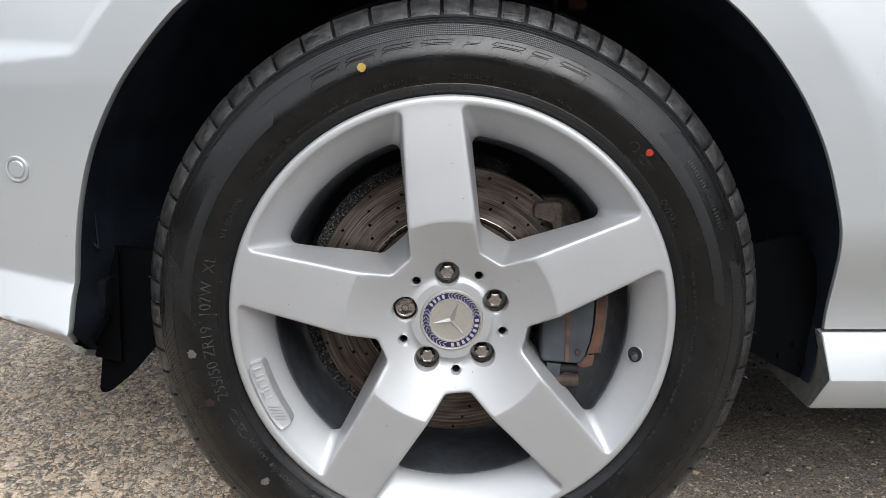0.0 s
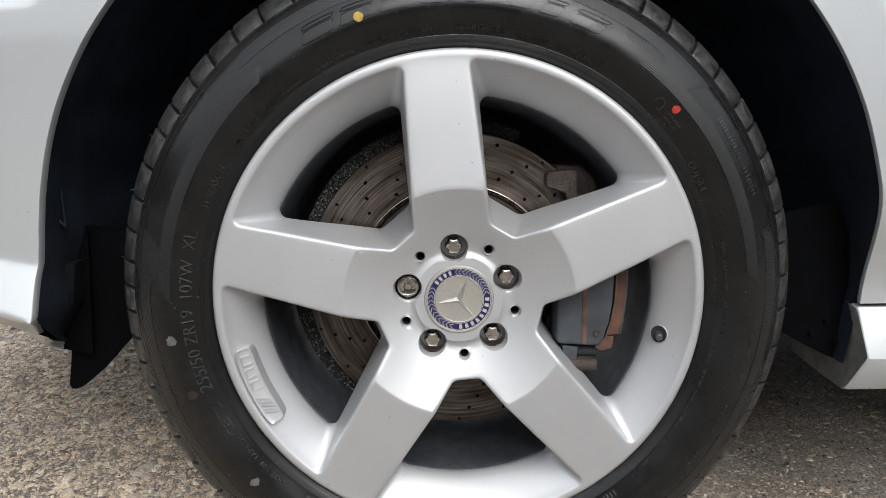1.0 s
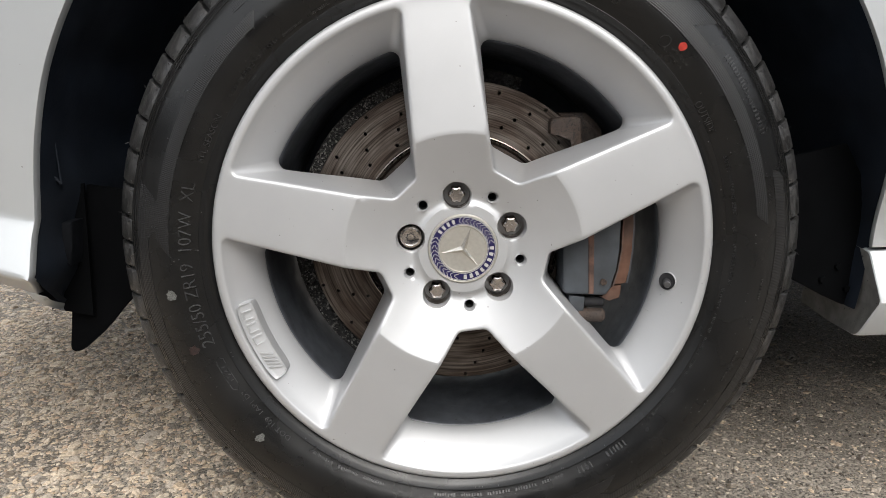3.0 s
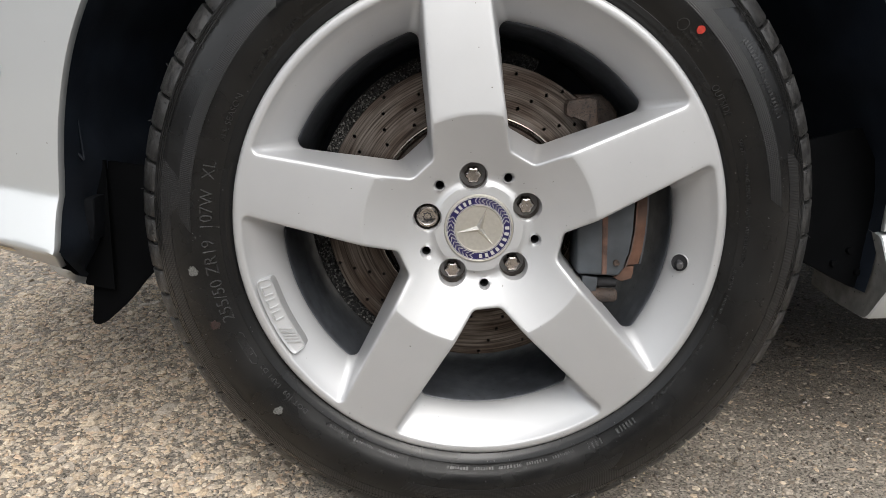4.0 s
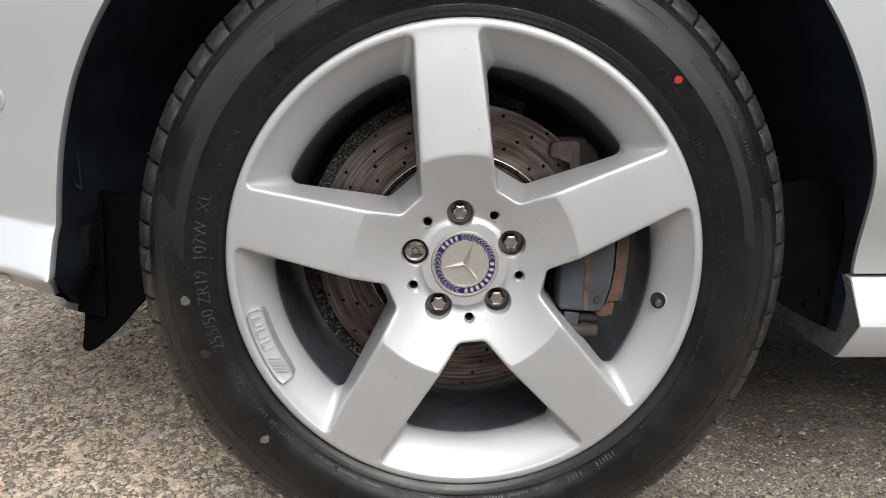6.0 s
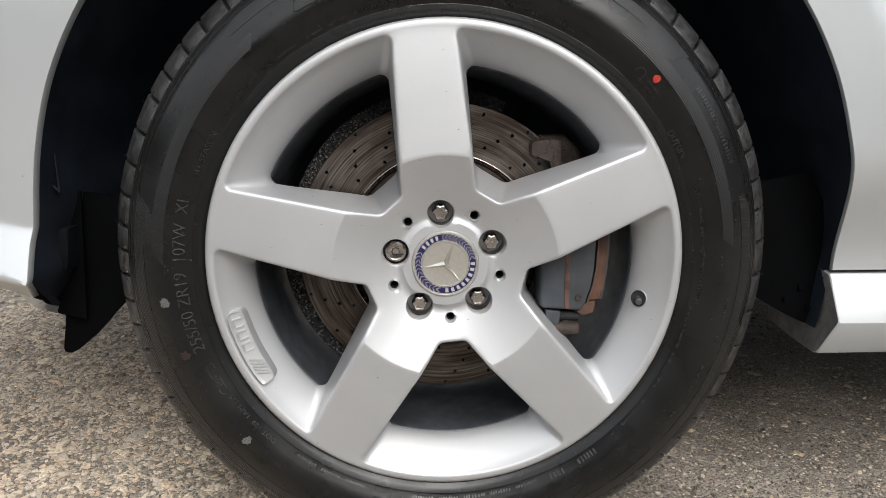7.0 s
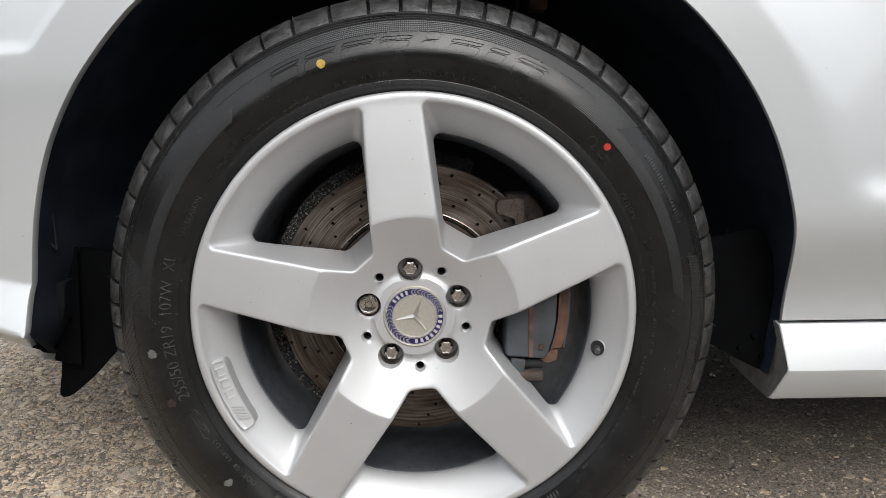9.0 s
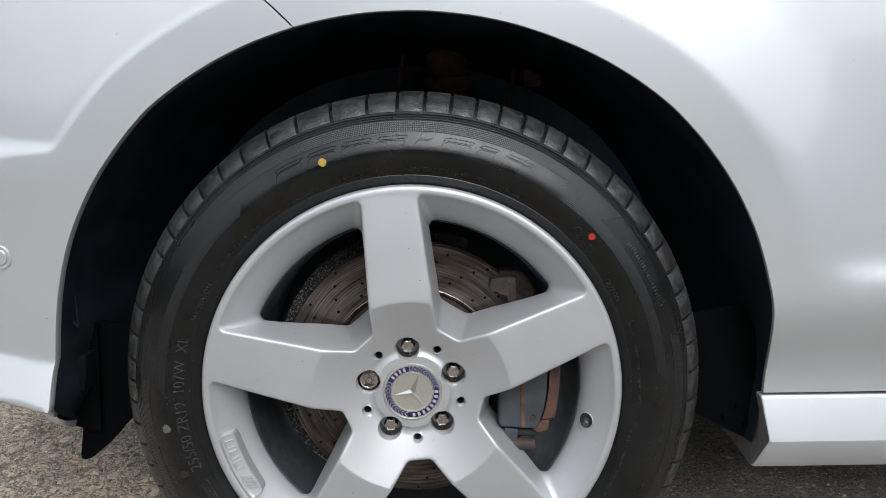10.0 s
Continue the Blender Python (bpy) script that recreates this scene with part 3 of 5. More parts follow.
part("liner_foot", bm, DEEP_BLACK, liner, smooth=False)

# moulded slots of the liner beside the bumper
for line in (((-0.4350, 0.030, 0.515), (-0.4400, 0.030, 0.468), (-0.4460, 0.030, 0.421), (-0.4515, 0.028, 0.430)),
             ((-0.4325, 0.032, 0.510), (-0.4320, 0.032, 0.468), (-0.4315, 0.032, 0.425), (-0.4380, 0.030, 0.434))):
    bm = bmesh.new()
    for k in range(3):
        tube(bm, line[k], line[k + 1], 0.0006 + 0.0004 * k, 0.0010 + 0.0004 * k, 8)
    part("liner_rib", bm, PLASTIC, liner)
bm = bmesh.new()
prism(bm, [(-0.4550, 0.3800), (-0.4360, 0.3800), (-0.4400, 0.3500), (-0.4440, 0.3290), (-0.4630, 0.3370), (-0.4600, 0.3550)], 0.050, 0.085, 0.003)
part("liner_block", bm, DULL, liner, "dull grey moulded block of the liner")
for c in ((0.421, 0.070, 0.574), (0.375, 0.085, 0.640)):
    bm = bmesh.new()
    tube(bm, (c[0] - 0.005, c[1], c[2] + 0.018), c, 0.0008, 0.0014, 8)
    tube(bm, c, (c[0] + 0.003, c[1], c[2] + 0.014), 0.0014, 0.0008, 8)
    part("liner_notch", bm, DULL, liner)
bm = bmesh.new()
solid_box(bm, (0.4405, 0.166, 0.392), (0.009, 0.006, 0.058), 0.001)
part("liner_strap", bm, DULL, liner)

# ---------- mud flap ----------
bm = bmesh.new()
outline = [(-0.462, 0.36), (-0.464, 0.31), (-0.474, 0.245), (-0.4775, 0.226), (-0.4784, 0.2205), (-0.4780, 0.2170), (-0.4762, 0.2148), (-0.4732, 0.2138), (-0.4695, 0.2140), (-0.4655, 0.2152), (-0.4600, 0.2182), (-0.437, 0.237), (-0.424, 0.250), (-0.412, 0.2635), (-0.39, 0.286), (-0.33, 0.34), (-0.33, 0.40), (-0.45, 0.42)]
f0 = [bm.verts.new(Vector((x, 0.088, z))) for x, z in outline]
f1 = [bm.verts.new(Vector((x, 0.096, z))) for x, z in outline]
bm.faces.new(f0)
bm.faces.new(f1)
bridge(bm, f0, f1)
part("mud_flap", bm, DEEP_BLACK, car, "black rubber flap with a rounded tip", smooth=False)

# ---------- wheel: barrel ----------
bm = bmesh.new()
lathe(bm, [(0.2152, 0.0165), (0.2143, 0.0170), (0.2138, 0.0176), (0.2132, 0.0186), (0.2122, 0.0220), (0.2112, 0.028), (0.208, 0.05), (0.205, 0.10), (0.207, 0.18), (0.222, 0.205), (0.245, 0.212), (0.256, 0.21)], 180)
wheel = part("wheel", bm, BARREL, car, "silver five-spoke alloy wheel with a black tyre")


def fillet_loop(corners, counts, arc_r):
    """A closed loop through four rounded corners (x, y, radius); the side between the second and third follows the circle arc_r."""
    pts = []
    n = len(corners)
    trims = []
    for i, (cx, cy, rad) in enumerate(corners):
        p = Vector((cx, cy))
        q, w = Vector(corners[i - 1][:2]), Vector(corners[(i + 1) % n][:2])
        din, dout = (q - p).normalized(), (w - p).normalized()
        tangent = Vector((-cy, cx)).normalized()
        if i == 1:
            dout = tangent if tangent.dot(dout) > 0 else -tangent
        if i == 2:
            din = tangent if tangent.dot(din) > 0 else -tangent
        half = math.acos(max(-1, min(1, din.dot(dout)))) / 2
        cut = rad / math.tan(half)
        a, b = p + din * cut, p + dout * cut
        c = p + (din + dout).normalized() * (rad / math.sin(half))
        trims.append((a, b, c, rad))
    for i in range(n):
        a, b, c, rad = trims[i]
        va, vb = (a - c), (b - c)
        for k in range(9):
            t = k / 8
            m = va.lerp(vb, t)
            m.normalize()
            pts.append(c + m * rad)
        nxt = trims[(i + 1) % n][0]
        for k in range(1, counts[i]):
            t = k / counts[i]
            p = b.lerp(nxt, t)
            if i == 1:
                p = p.normalized() * (b.length + (nxt.length - b.length) * t)
            pts.append(p)
    return pts


def spoke_side(s, w, sign):
    """A point s along the spoke at 36 degrees from the gap's middle and w off its axis towards the gap."""
    a = radians(36) * sign
    d, nrm = Vector((math.cos(a), math.sin(a))), Vector((math.sin(a), -math.cos(a))) * sign
    return d * s + nrm * w


def gap_loop(s_in, w_in, arc, w_out, r_in, r_out):
    s_out = math.sqrt(arc * arc - w_out * w_out)
    c = []
    for s, w, sign, rad in ((s_in, w_in, -1, r_in), (s_out, w_out, -1, r_out), (s_out, w_out, 1, r_out), (s_in, w_in, 1, r_in)):
        p = spoke_side(s, w, sign)
        c.append((p.x, p.y, rad))
    return fillet_loop(c, (14, 26, 14, 6), arc)


def grow(loop, e):
    n = len(loop)
    out = []
    for i in range(n):
        t = (loop[(i + 1) % n] - loop[i - 1]).normalized()
        out.append(loop[i] + Vector((t.y, -t.x)) * e)
    return out


def face_y(r):
    """Depth of the wheel's front face at radius r: hub pad, dished cone, flat spokes, lip."""
    return lerp_table([(0.0, -0.0120), (0.0470, -0.0120), (0.0510, -0.0088), (0.0545, -0.0084), (0.1185, -0.03615), (0.1195, -0.0366), (0.1205, -0.0370), (0.1215, -0.0372), (0.2465, -0.0280), (0.2535, -0.0280)], r)


FRONT = gap_loop(0.080, 0.0400, 0.2465, 0.0338, 0.009, 0.0060)
BACK = gap_loop(0.098, 0.0447, 0.2145, 0.0415, 0.012, 0.0090)


def turned(loop, deg):
    a = radians(deg)
    c, s = math.cos(a), math.sin(a)
    return [Vector((p.x * c - p.y * s, p.x * s + p.y * c)) for p in loop]


def inside(px, py, loop):
    """For arrays of points: whether they lie within the loop."""
    res = np.zeros(len(px), bool)
    n = len(loop)
    for i in range(n):
        a, b = loop[i], loop[(i + 1) % n]
        if a.y == b.y:
            continue
        hit = ((a.y > py) != (b.y > py)) & (px < (b.x - a.x) * (py - a.y) / (b.y - a.y) + a.x)
        res ^= hit
    return res


def pierced_ring(bm, r0, r1, holes, rings, depth, edge_n=240, per_metre=260):
    """A disc face between two circles with holes cut out of it; returns the verts along each hole's edge."""
    from mathutils import geometry
    pts, edges = [], []

    def add_loop(loop):
        k = len(pts)
        pts.extend(loop)
        edges.extend((k + i, k + (i + 1) % len(loop)) for i in range(len(loop)))
        return range(k, len(pts))

    circle = lambda r, n: [Vector((r * math.cos(TAU * i / n), r * math.sin(TAU * i / n))) for i in range(n)]
    add_loop(circle(r0, 72))
    add_loop(circle(r1, edge_n))
    spans = [add_loop(h) for h in holes]
    grid_pts = []
    for j, r in enumerate(rings):
        n = max(60, int(TAU * r * (1000 if 0.1180 < r < 0.1225 else per_metre)))
        grid_pts += [(r * math.cos(TAU * (i + 0.5 * (j % 2)) / n), r * math.sin(TAU * (i + 0.5 * (j % 2)) / n)) for i in range(n)]
    g = np.array(grid_pts)
    keep = np.ones(len(g), bool)
    for h in holes:
        keep &= ~inside(g[:, 0], g[:, 1], h)
        hp = np.array([(p.x, p.y) for p in h])
        lo, hi = hp.min(0) - 0.003, hp.max(0) + 0.003
        nearby = keep & (g > lo).all(1) & (g < hi).all(1)
        idx = np.nonzero(nearby)[0]
        if len(idx):
            d = np.sqrt(((g[idx, None, :] - hp[None]) ** 2).sum(2)).min(1)
            keep[idx[d < 0.0016]] = False
    pts.extend(Vector(p) for p in g[keep])
    v, _, f, orig, _, _ = geometry.delaunay_2d_cdt(pts, edges, [], 0, 1e-7)
    back = {}
    for i, o in enumerate(orig):
        for k in o:
            back[k] = i
    tri = np.array([t for t in f if len(t) == 3])
    xy = np.array([(p.x, p.y) for p in v])
    cen = xy[tri].mean(1)
    rr = np.hypot(cen[:, 0], cen[:, 1])
    ok = (rr > r0 * 0.999) & (rr < r1)
    for h in holes:
        ok &= ~inside(cen[:, 0], cen[:, 1], h)
    made = {}

    def vert(i):
        if i not in made:
            p = v[i]
            made[i] = bm.verts.new((p.x, depth(p.length), ZC + p.y))
        return made[i]

    for t in tri[ok]:
        bm.faces.new([vert(int(i)) for i in t])
    return [[vert(back[k]) for k in span] for span in spans]


def bevel_fall(t):
    """How the rim's bevel falls inwards: a shallow cone that rolls over at its inner edge."""
    return 0.80 * t + 0.20 * t ** 3


BOLTS = [SPIN - 72 * k for k in range(5)]
GAPS = [SPIN + 36 - 72 * k for k in range(5)]
bm = bmesh.new()
holes = [turned(grow(FRONT, 0.0038), g) for g in GAPS]
ring_pts = lambda r, deg, rad, n: [Vector((r * math.cos(radians(deg)) + rad * math.cos(TAU * i / n), r * math.sin(radians(deg)) + rad * math.sin(TAU * i / n))) for i in range(n)]
holes += [ring_pts(0.056, b, 0.0155, 32) for b in BOLTS]
holes += [ring_pts(0.0618, g, 0.0066, 20) for g in GAPS]
rings = [0.040, 0.0435, 0.047, 0.049, 0.051, 0.0545, 0.06, 0.065, 0.07, 0.076, 0.082, 0.088, 0.094, 0.1, 0.106, 0.112, 0.1165, 0.1185, 0.1195, 0.1205, 0.1215, 0.1250] + [0.13 + 0.008 * i for i in range(15)] + [0.2475, 0.25]
edges_of = pierced_ring(bm, 0.0372, 0.2535, holes, rings, face_y)


def wall_down(bm, top, steps):
    """Carry an open edge on through further loops of (x, y-depth, z) points."""
    for pts in steps:
        nxt = [bm.verts.new(p) for p in pts]
        bridge(bm, top, nxt)
        top = nxt
    return top


for k, g in enumerate(GAPS):
    f3, bk = turned(FRONT, g), turned(BACK, g)
    steps = []
    for out, dy in ((0.0024, 0.0003), (0.0013, 0.0009), (0.0005, 0.0019)):
        steps.append([(p.x, face_y(p.length) + dy, ZC + p.y) for p in turned(grow(FRONT, out), g)])
    deep = lambda p: 0.0125 + 0.040 * smooth01(0.2150 - p.length, 0.0, 0.12)
    for t in (0.08, 0.2, 0.35, 0.5, 0.62, 0.72, 0.80, 0.87):
        row = []
        for a, b in zip(f3, bk):
            ya, yb = face_y(a.length) + 0.0036, deep(b)
            outer = smooth01(b.length, 0.195, 0.214)
            ty = t + outer * (bevel_fall(t) - t)
            p = a.lerp(b, t)
            row.append((p.x, ya + (yb - ya) * ty, ZC + p.y))
        steps.append(row)
    for t, e, dy in ((0.94, 0.0020, -0.0026), (0.985, 0.0006, 0.0004), (1.0, 0.0, 0.0024), (1.0, 0.0, 0.0060)):
        row = []
        for a, b, q in zip(f3, bk, turned(grow(BACK, e), g)):
            outer = smooth01(b.length, 0.195, 0.214)
            ya, yb = face_y(a.length) + 0.0036, deep(b)
            p = a.lerp(b, t)
            side = Vector((p.x, ya + (yb - ya) * t + (dy if t == 1.0 else 0.0), ZC + p.y))
            rim = Vector((q.x, yb + dy, ZC + q.y))
            row.append(side.lerp(rim, outer))
        steps.append(row)
    wall_down(bm, edges_of[k], steps)
for k in range(5):
    c = polar(0.056, BOLTS[k], 0)
    top = edges_of[5 + k]
    steps = []
    for rad, dy in ((0.0146, 0.0008), (0.0142, 0.003), (0.0140, 0.022), (0.006, 0.022)):
        steps.append([(c.x + rad * math.cos(TAU * i / 32), max(-0.009, face_y(0.056)) + dy, c.z + rad * math.sin(TAU * i / 32)) for i in range(32)])
    wall_down(bm, top, steps)
    c = polar(0.0618, GAPS[k], 0)
    steps = []
    for rad, dy in ((0.0056, 0.0007), (0.0047, 0.002), (0.0043, 0.020), (0.001, 0.021)):
        steps.append([(c.x + rad * math.cos(TAU * i / 20), face_y(0.0618) + dy, c.z + rad * math.sin(TAU * i / 20)) for i in range(20)])
    wall_down(bm, edges_of[10 + k], steps)
# lip and cap seat
lathe(bm, [(0.2535, face_y(0.2535)), (0.2560, -0.0272), (0.2577, -0.0252), (0.2586, -0.0225), (0.2588, -0.018), (0.2575, -0.010)], 240)
lathe(bm, [(0.0372, -0.0120), (0.0372, 0.0)], 72)
bmesh.ops.remove_doubles(bm, verts=bm.verts[:], dist=0.00005)
part("spoke_face", bm, ALLOY, wheel, "five broad satin silver spokes round a dished hub", angle=38)

# hub behind the spokes
bm = bmesh.new()
lathe(bm, [(0.02, 0.03), (0.076, 0.03), (0.078, 0.05), (0.05, 0.06), (0.01, 0.06)], 60)
part("hub", bm, IRON, wheel)

# bolts
for k, b in enumerate(BOLTS):
    c = polar(0.056, b, 0)
    bm = bmesh.new()
    n, locking = 36, k == 4
    prof = [(1.0, 0.018), (1.0, -0.0010), (0.90, -0.0026), (0.74, -0.0030), (0.70, -0.0027), (0.05, -0.0027)]
    last = None
    for f, y in prof:
        ring = []
        for i in range(n):
            a = TAU * i / n + k
            rad = 0.0082 * (1 + 0.11 * math.cos(6 * a)) * f if not locking else 0.0122 * f
            ring.append(bm.verts.new((c.x + max(rad, 0.0002) * math.cos(a), y - (0.0025 if locking else 0), c.z + max(rad, 0.0002) * math.sin(a))))
        if last:
            bridge(bm, last, ring)
        last = ring
    bm.faces.new(last)
    part("wheel_bolt", bm, CHROME, wheel, "locking wheel bolt with a splined socket" if locking else "")
    if locking:
        bm = bmesh.new()
        ring = []
        for i in range(40):
            a = TAU * i / 40
            rad = 0.0066 * (1 + 0.15 * math.cos(8 * a))
            ring.append(bm.verts.new((c.x + rad * math.cos(a), -0.0056, c.z + rad * math.sin(a))))
        low = [bm.verts.new((v.co.x, -0.0048, v.co.z)) for v in ring]
        core = [bm.verts.new((c.x + (v.co.x - c.x) * 0.55, -0.0054, c.z + (v.co.z - c.z) * 0.55)) for v in ring]
        bridge(bm, ring, low)
        bridge(bm, low, core)
        part("bolt_socket", bm, HOLE, wheel)

for k in range(5):
    bm = bmesh.new()
    for deg, ring_r, rad, y0, y1 in ((BOLTS[k], 0.056, 0.0139, -0.0035, 0.0215),):
        c = polar(ring_r, deg, 0)
        a = [bm.verts.new((c.x + rad * math.cos(TAU * i / 28), y0, c.z + rad * math.sin(TAU * i / 28))) for i in range(28)]
        b = [bm.verts.new((c.x + rad * 0.98 * math.cos(TAU * i / 28), y1, c.z + rad * 0.98 * math.sin(TAU * i / 28))) for i in range(28)]
        bridge(bm, a, b)
        bm.faces.new(b)
    part("bolt_well", bm, WELL, wheel)
    # near-black sleeve: the threaded hole's shade is put into its colour
    c = polar(0.0618, GAPS[k], 0)
    bm = bmesh.new()
    a = [bm.verts.new((c.x + 0.0042 * math.cos(TAU * i / 18), -0.0082, c.z + 0.0042 * math.sin(TAU * i / 18))) for i in range(18)]
    b = [bm.verts.new((c.x + 0.0039 * math.cos(TAU * i / 18), 0.008, c.z + 0.0039 * math.sin(TAU * i / 18))) for i in range(18)]
    bridge(bm, a, b)
    bm.faces.new(b)
    part("threaded_hole", bm, HOLE, wheel)

# centre cap
bm = bmesh.new()
lathe(bm, [(0.0370, -0.008), (0.0369, -0.0128), (0.0363, -0.0138), (0.0352, -0.0140), (0.0346, -0.0134)], 72)
cap = part("cap_rim", bm, CAPSILVER, wheel)
bm = bmesh.new()
lathe(bm, [(0.0346, -0.0134), (0.0255, -0.0136)], 72)
part("cap_ring", bm, BLUE, wheel, "dark blue enamel ring")
bm = bmesh.new()
lathe(bm, [(0.0256, -0.0136), (0.0253, -0.0144), (0.0246, -0.0144), (0.0242, -0.0137), (0.012, -0.0132), (0.0005, -0.0130)], 72)
part("cap_disc", bm, CAPSILVER, wheel, "pale silver disc of the centre cap")
bm = bmesh.new()
for arm in range(3):
    a0 = 69 + 120 * arm
    mid = bm.verts.new(polar(0.0, 0, -0.0172))
    tip = bm.verts.new(polar(0.0238, a0, -0.0146))
    sides = [bm.verts.new(polar(0.0038, a0 + s * 60, -0.0132)) for s in (-1, 1)]
    tipb = bm.verts.new(polar(0.0241, a0, -0.0132))
    for s in sides:
        bm.faces.new((mid, tip, s))
        bm.faces.new((tip, tipb, s))
part("cap_star", bm, STAR, wheel, smooth=False)


def ring_bar(bm, r0, r1, a0, a1, y, h=0.0004, slant=0.0):
    """A small raised bar along a ring."""
    n = max(1, int(abs(a1 - a0) / 4))
    rows = []
    for i in range(n + 1):
        a = a0 + (a1 - a0) * i / n
        rows.append([polar(r0, a, y), polar(r0 + 0.0001, a, y - h), polar(r1 - 0.0001, a + slant, y - h), polar(r1, a + slant, y)])
    vs = grid(bm, rows)
    bm.faces.new(vs[0])
    bm.faces.new(vs[-1])


def ring_stroke(bm, line, width=0.0007, y=-0.0136, h=0.0005):
    """A raised curved stroke on the cap's ring through (radius, degrees) points."""
    pts = [polar(r, a, 0) for r, a in line]
    rows = []
    for i, p in enumerate(pts):
        t = (pts[min(i + 1, len(pts) - 1)] - pts[max(i - 1, 0)]).normalized()
        side = Vector((t.z, 0, -t.x)) * width / 2
        rows.append([p + q * f + Vector((0, d, 0)) for q, f, d in ((side, 1.0, y), (side, 0.7, y - h), (side, -0.7, y - h), (side, -1.0, y))])
    vs = grid(bm, rows)
    bm.faces.new(vs[0])
    bm.faces.new(vs[-1])


# raised bars and laurel leaves on the enamel ring
for a0, a1, count in ((6, -94, 8), (146, 102, 4)):
    for k in range(count):
        w = (a1 - a0) / count
        bm = bmesh.new()
        ring_bar(bm, 0.0278, 0.0324, a0 + w * (k + 0.20), a0 + w * (k + 0.70), -0.0136)
        part("ring_bar", bm, LEAF, wheel, smooth=False)
for a0, a1 in ((99, 10), (151, 258)):
    w = (a1 - a0) / 4
    for k in range(4):
        for side in (-1, 1):
            bm = bmesh.new()
            for lead, reach in ((0.0, 0.0036), (0.30, 0.0034), (0.60, 0.0020)):
                line = []
                for i in range(7):
                    t = i / 6
                    line.append((0.0301 + side * (0.0004 + reach * math.sin(t * 1.9) / 0.95), a0 + w * (k + 0.10 + lead + 0.62 * t - 0.30 * t * t)))
                ring_stroke(bm, line)
            part("laurel_leaf", bm, LEAF, wheel, smooth=False)
for r in (0.0263, 0.0339):
    bm = bmesh.new()
    lathe(bm, [(r - 0.0004, -0.0134), (r - 0.0003, -0.0140), (r + 0.0003, -0.0140), (r + 0.0004, -0.0134)], 72)
    part("ring_edge", bm, LEAF, wheel)

# ---------- tyre ----------
WALL = [(0.2560, -0.010), (0.2575, -0.0150), (0.2595, -0.0185), (0.2625, -0.0205), (0.2652, -0.0222), (0.2668, -0.0234), (0.2701, -0.0280), (0.2707, -0.0277), (0.2726, -0.0284), (0.2800, -0.0328), (0.2880, -0.0364), (0.2945, -0.0380),
        (0.3000, -0.0380), (0.3060, -0.0366), (0.3130, -0.0339), (0.3200, -0.0306), (0.3270, -0.0268), (0.3336, -0.0228), (0.3341, -0.0219), (0.3347, -0.0221), (0.3362, -0.0211), (0.3367, -0.0200), (0.3373, -0.0201), (0.3392, -0.0186), (0.3397, -0.0173), (0.3404, -0.0175), (0.3422, -0.0160)]
CROWN = [(0.3435, -0.0150), (0.3470, -0.0122), (0.3540, -0.0056), (0.3605, 0.0032), (0.3648, 0.0120), (0.3670, 0.0240), (0.3682, 0.0420)]


def wall_y(r):
    return lerp_table(WALL[2:], r)


def grounded(p):
    """Rest the rubber on the ground, bulging a little above it."""
    if p.z < 0.03:
        bulge = smooth01(0.05 - p.z, 0.0, 0.06)
        p = Vector((p.x, p.y - 0.004 * bulge if p.y < 0.05 else p.y, max(0.0005, p.z)))
    return p


bm = bmesh.new()
back = [(0.3640, 0.0500), (0.3650, 0.088), (0.3640, 0.130), (0.3620, 0.16), (0.352, 0.185), (0.335, 0.205), (0.310, 0.214), (0.285, 0.208), (0.26, 0.2)]
base = [(r - 0.0024, y + 0.0022) for r, y in CROWN]
lathe(bm, WALL + [(0.3425, -0.0142)] + base[0:1] + base[1:] + back, 360)
for v in bm.verts:
    v.co = grounded(v.co)
tyre = part("tyre", bm, RUBBER, wheel, "black rubber tyre with raised markings on its wall")


def block_mesh(width, at=None):
    """One shoulder block of the tread, as wide as `width` degrees."""
    b = bmesh.new()
    angs = [-width / 2, -width / 2 + 0.14, 0, width / 2 - 0.14, width / 2]
    cols = []
    for j, a in enumerate(angs):
        drop = 0.0004 if j in (0, 4) else 0.0
        col = []
        for i, (r, y) in enumerate(CROWN):
            e = drop + (0.0006 if i == 0 else 0.0)
            col.append((r - e, y + e, a))
        cols.append(col)
    place = lambda r, y, a: polar(r, a + (at if at is not None else 0), y) - (Vector((0, 0, ZC)) if at is None else Vector())
    fix = (lambda p: grounded(p)) if at is not None else (lambda p: p)
    vs = grid(b, [[fix(place(r, y, a)) for r, y, a in col] for col in cols])
    low = [[fix(place(r - 0.003, y + 0.003, a)) for r, y, a in col] for col in (cols[0], cols[-1])]
    for top, lowpts in ((vs[0], low[0]), (vs[-1], low[1])):
        bridge(b, top, [b.verts.new(p) for p in lowpts], False)
    bridge(b, [c[0] for c in vs], [b.verts.new(fix(place(CROWN[0][0] - 0.0035, CROWN[0][1] + 0.003, a))) for a in angs], False)
    return b


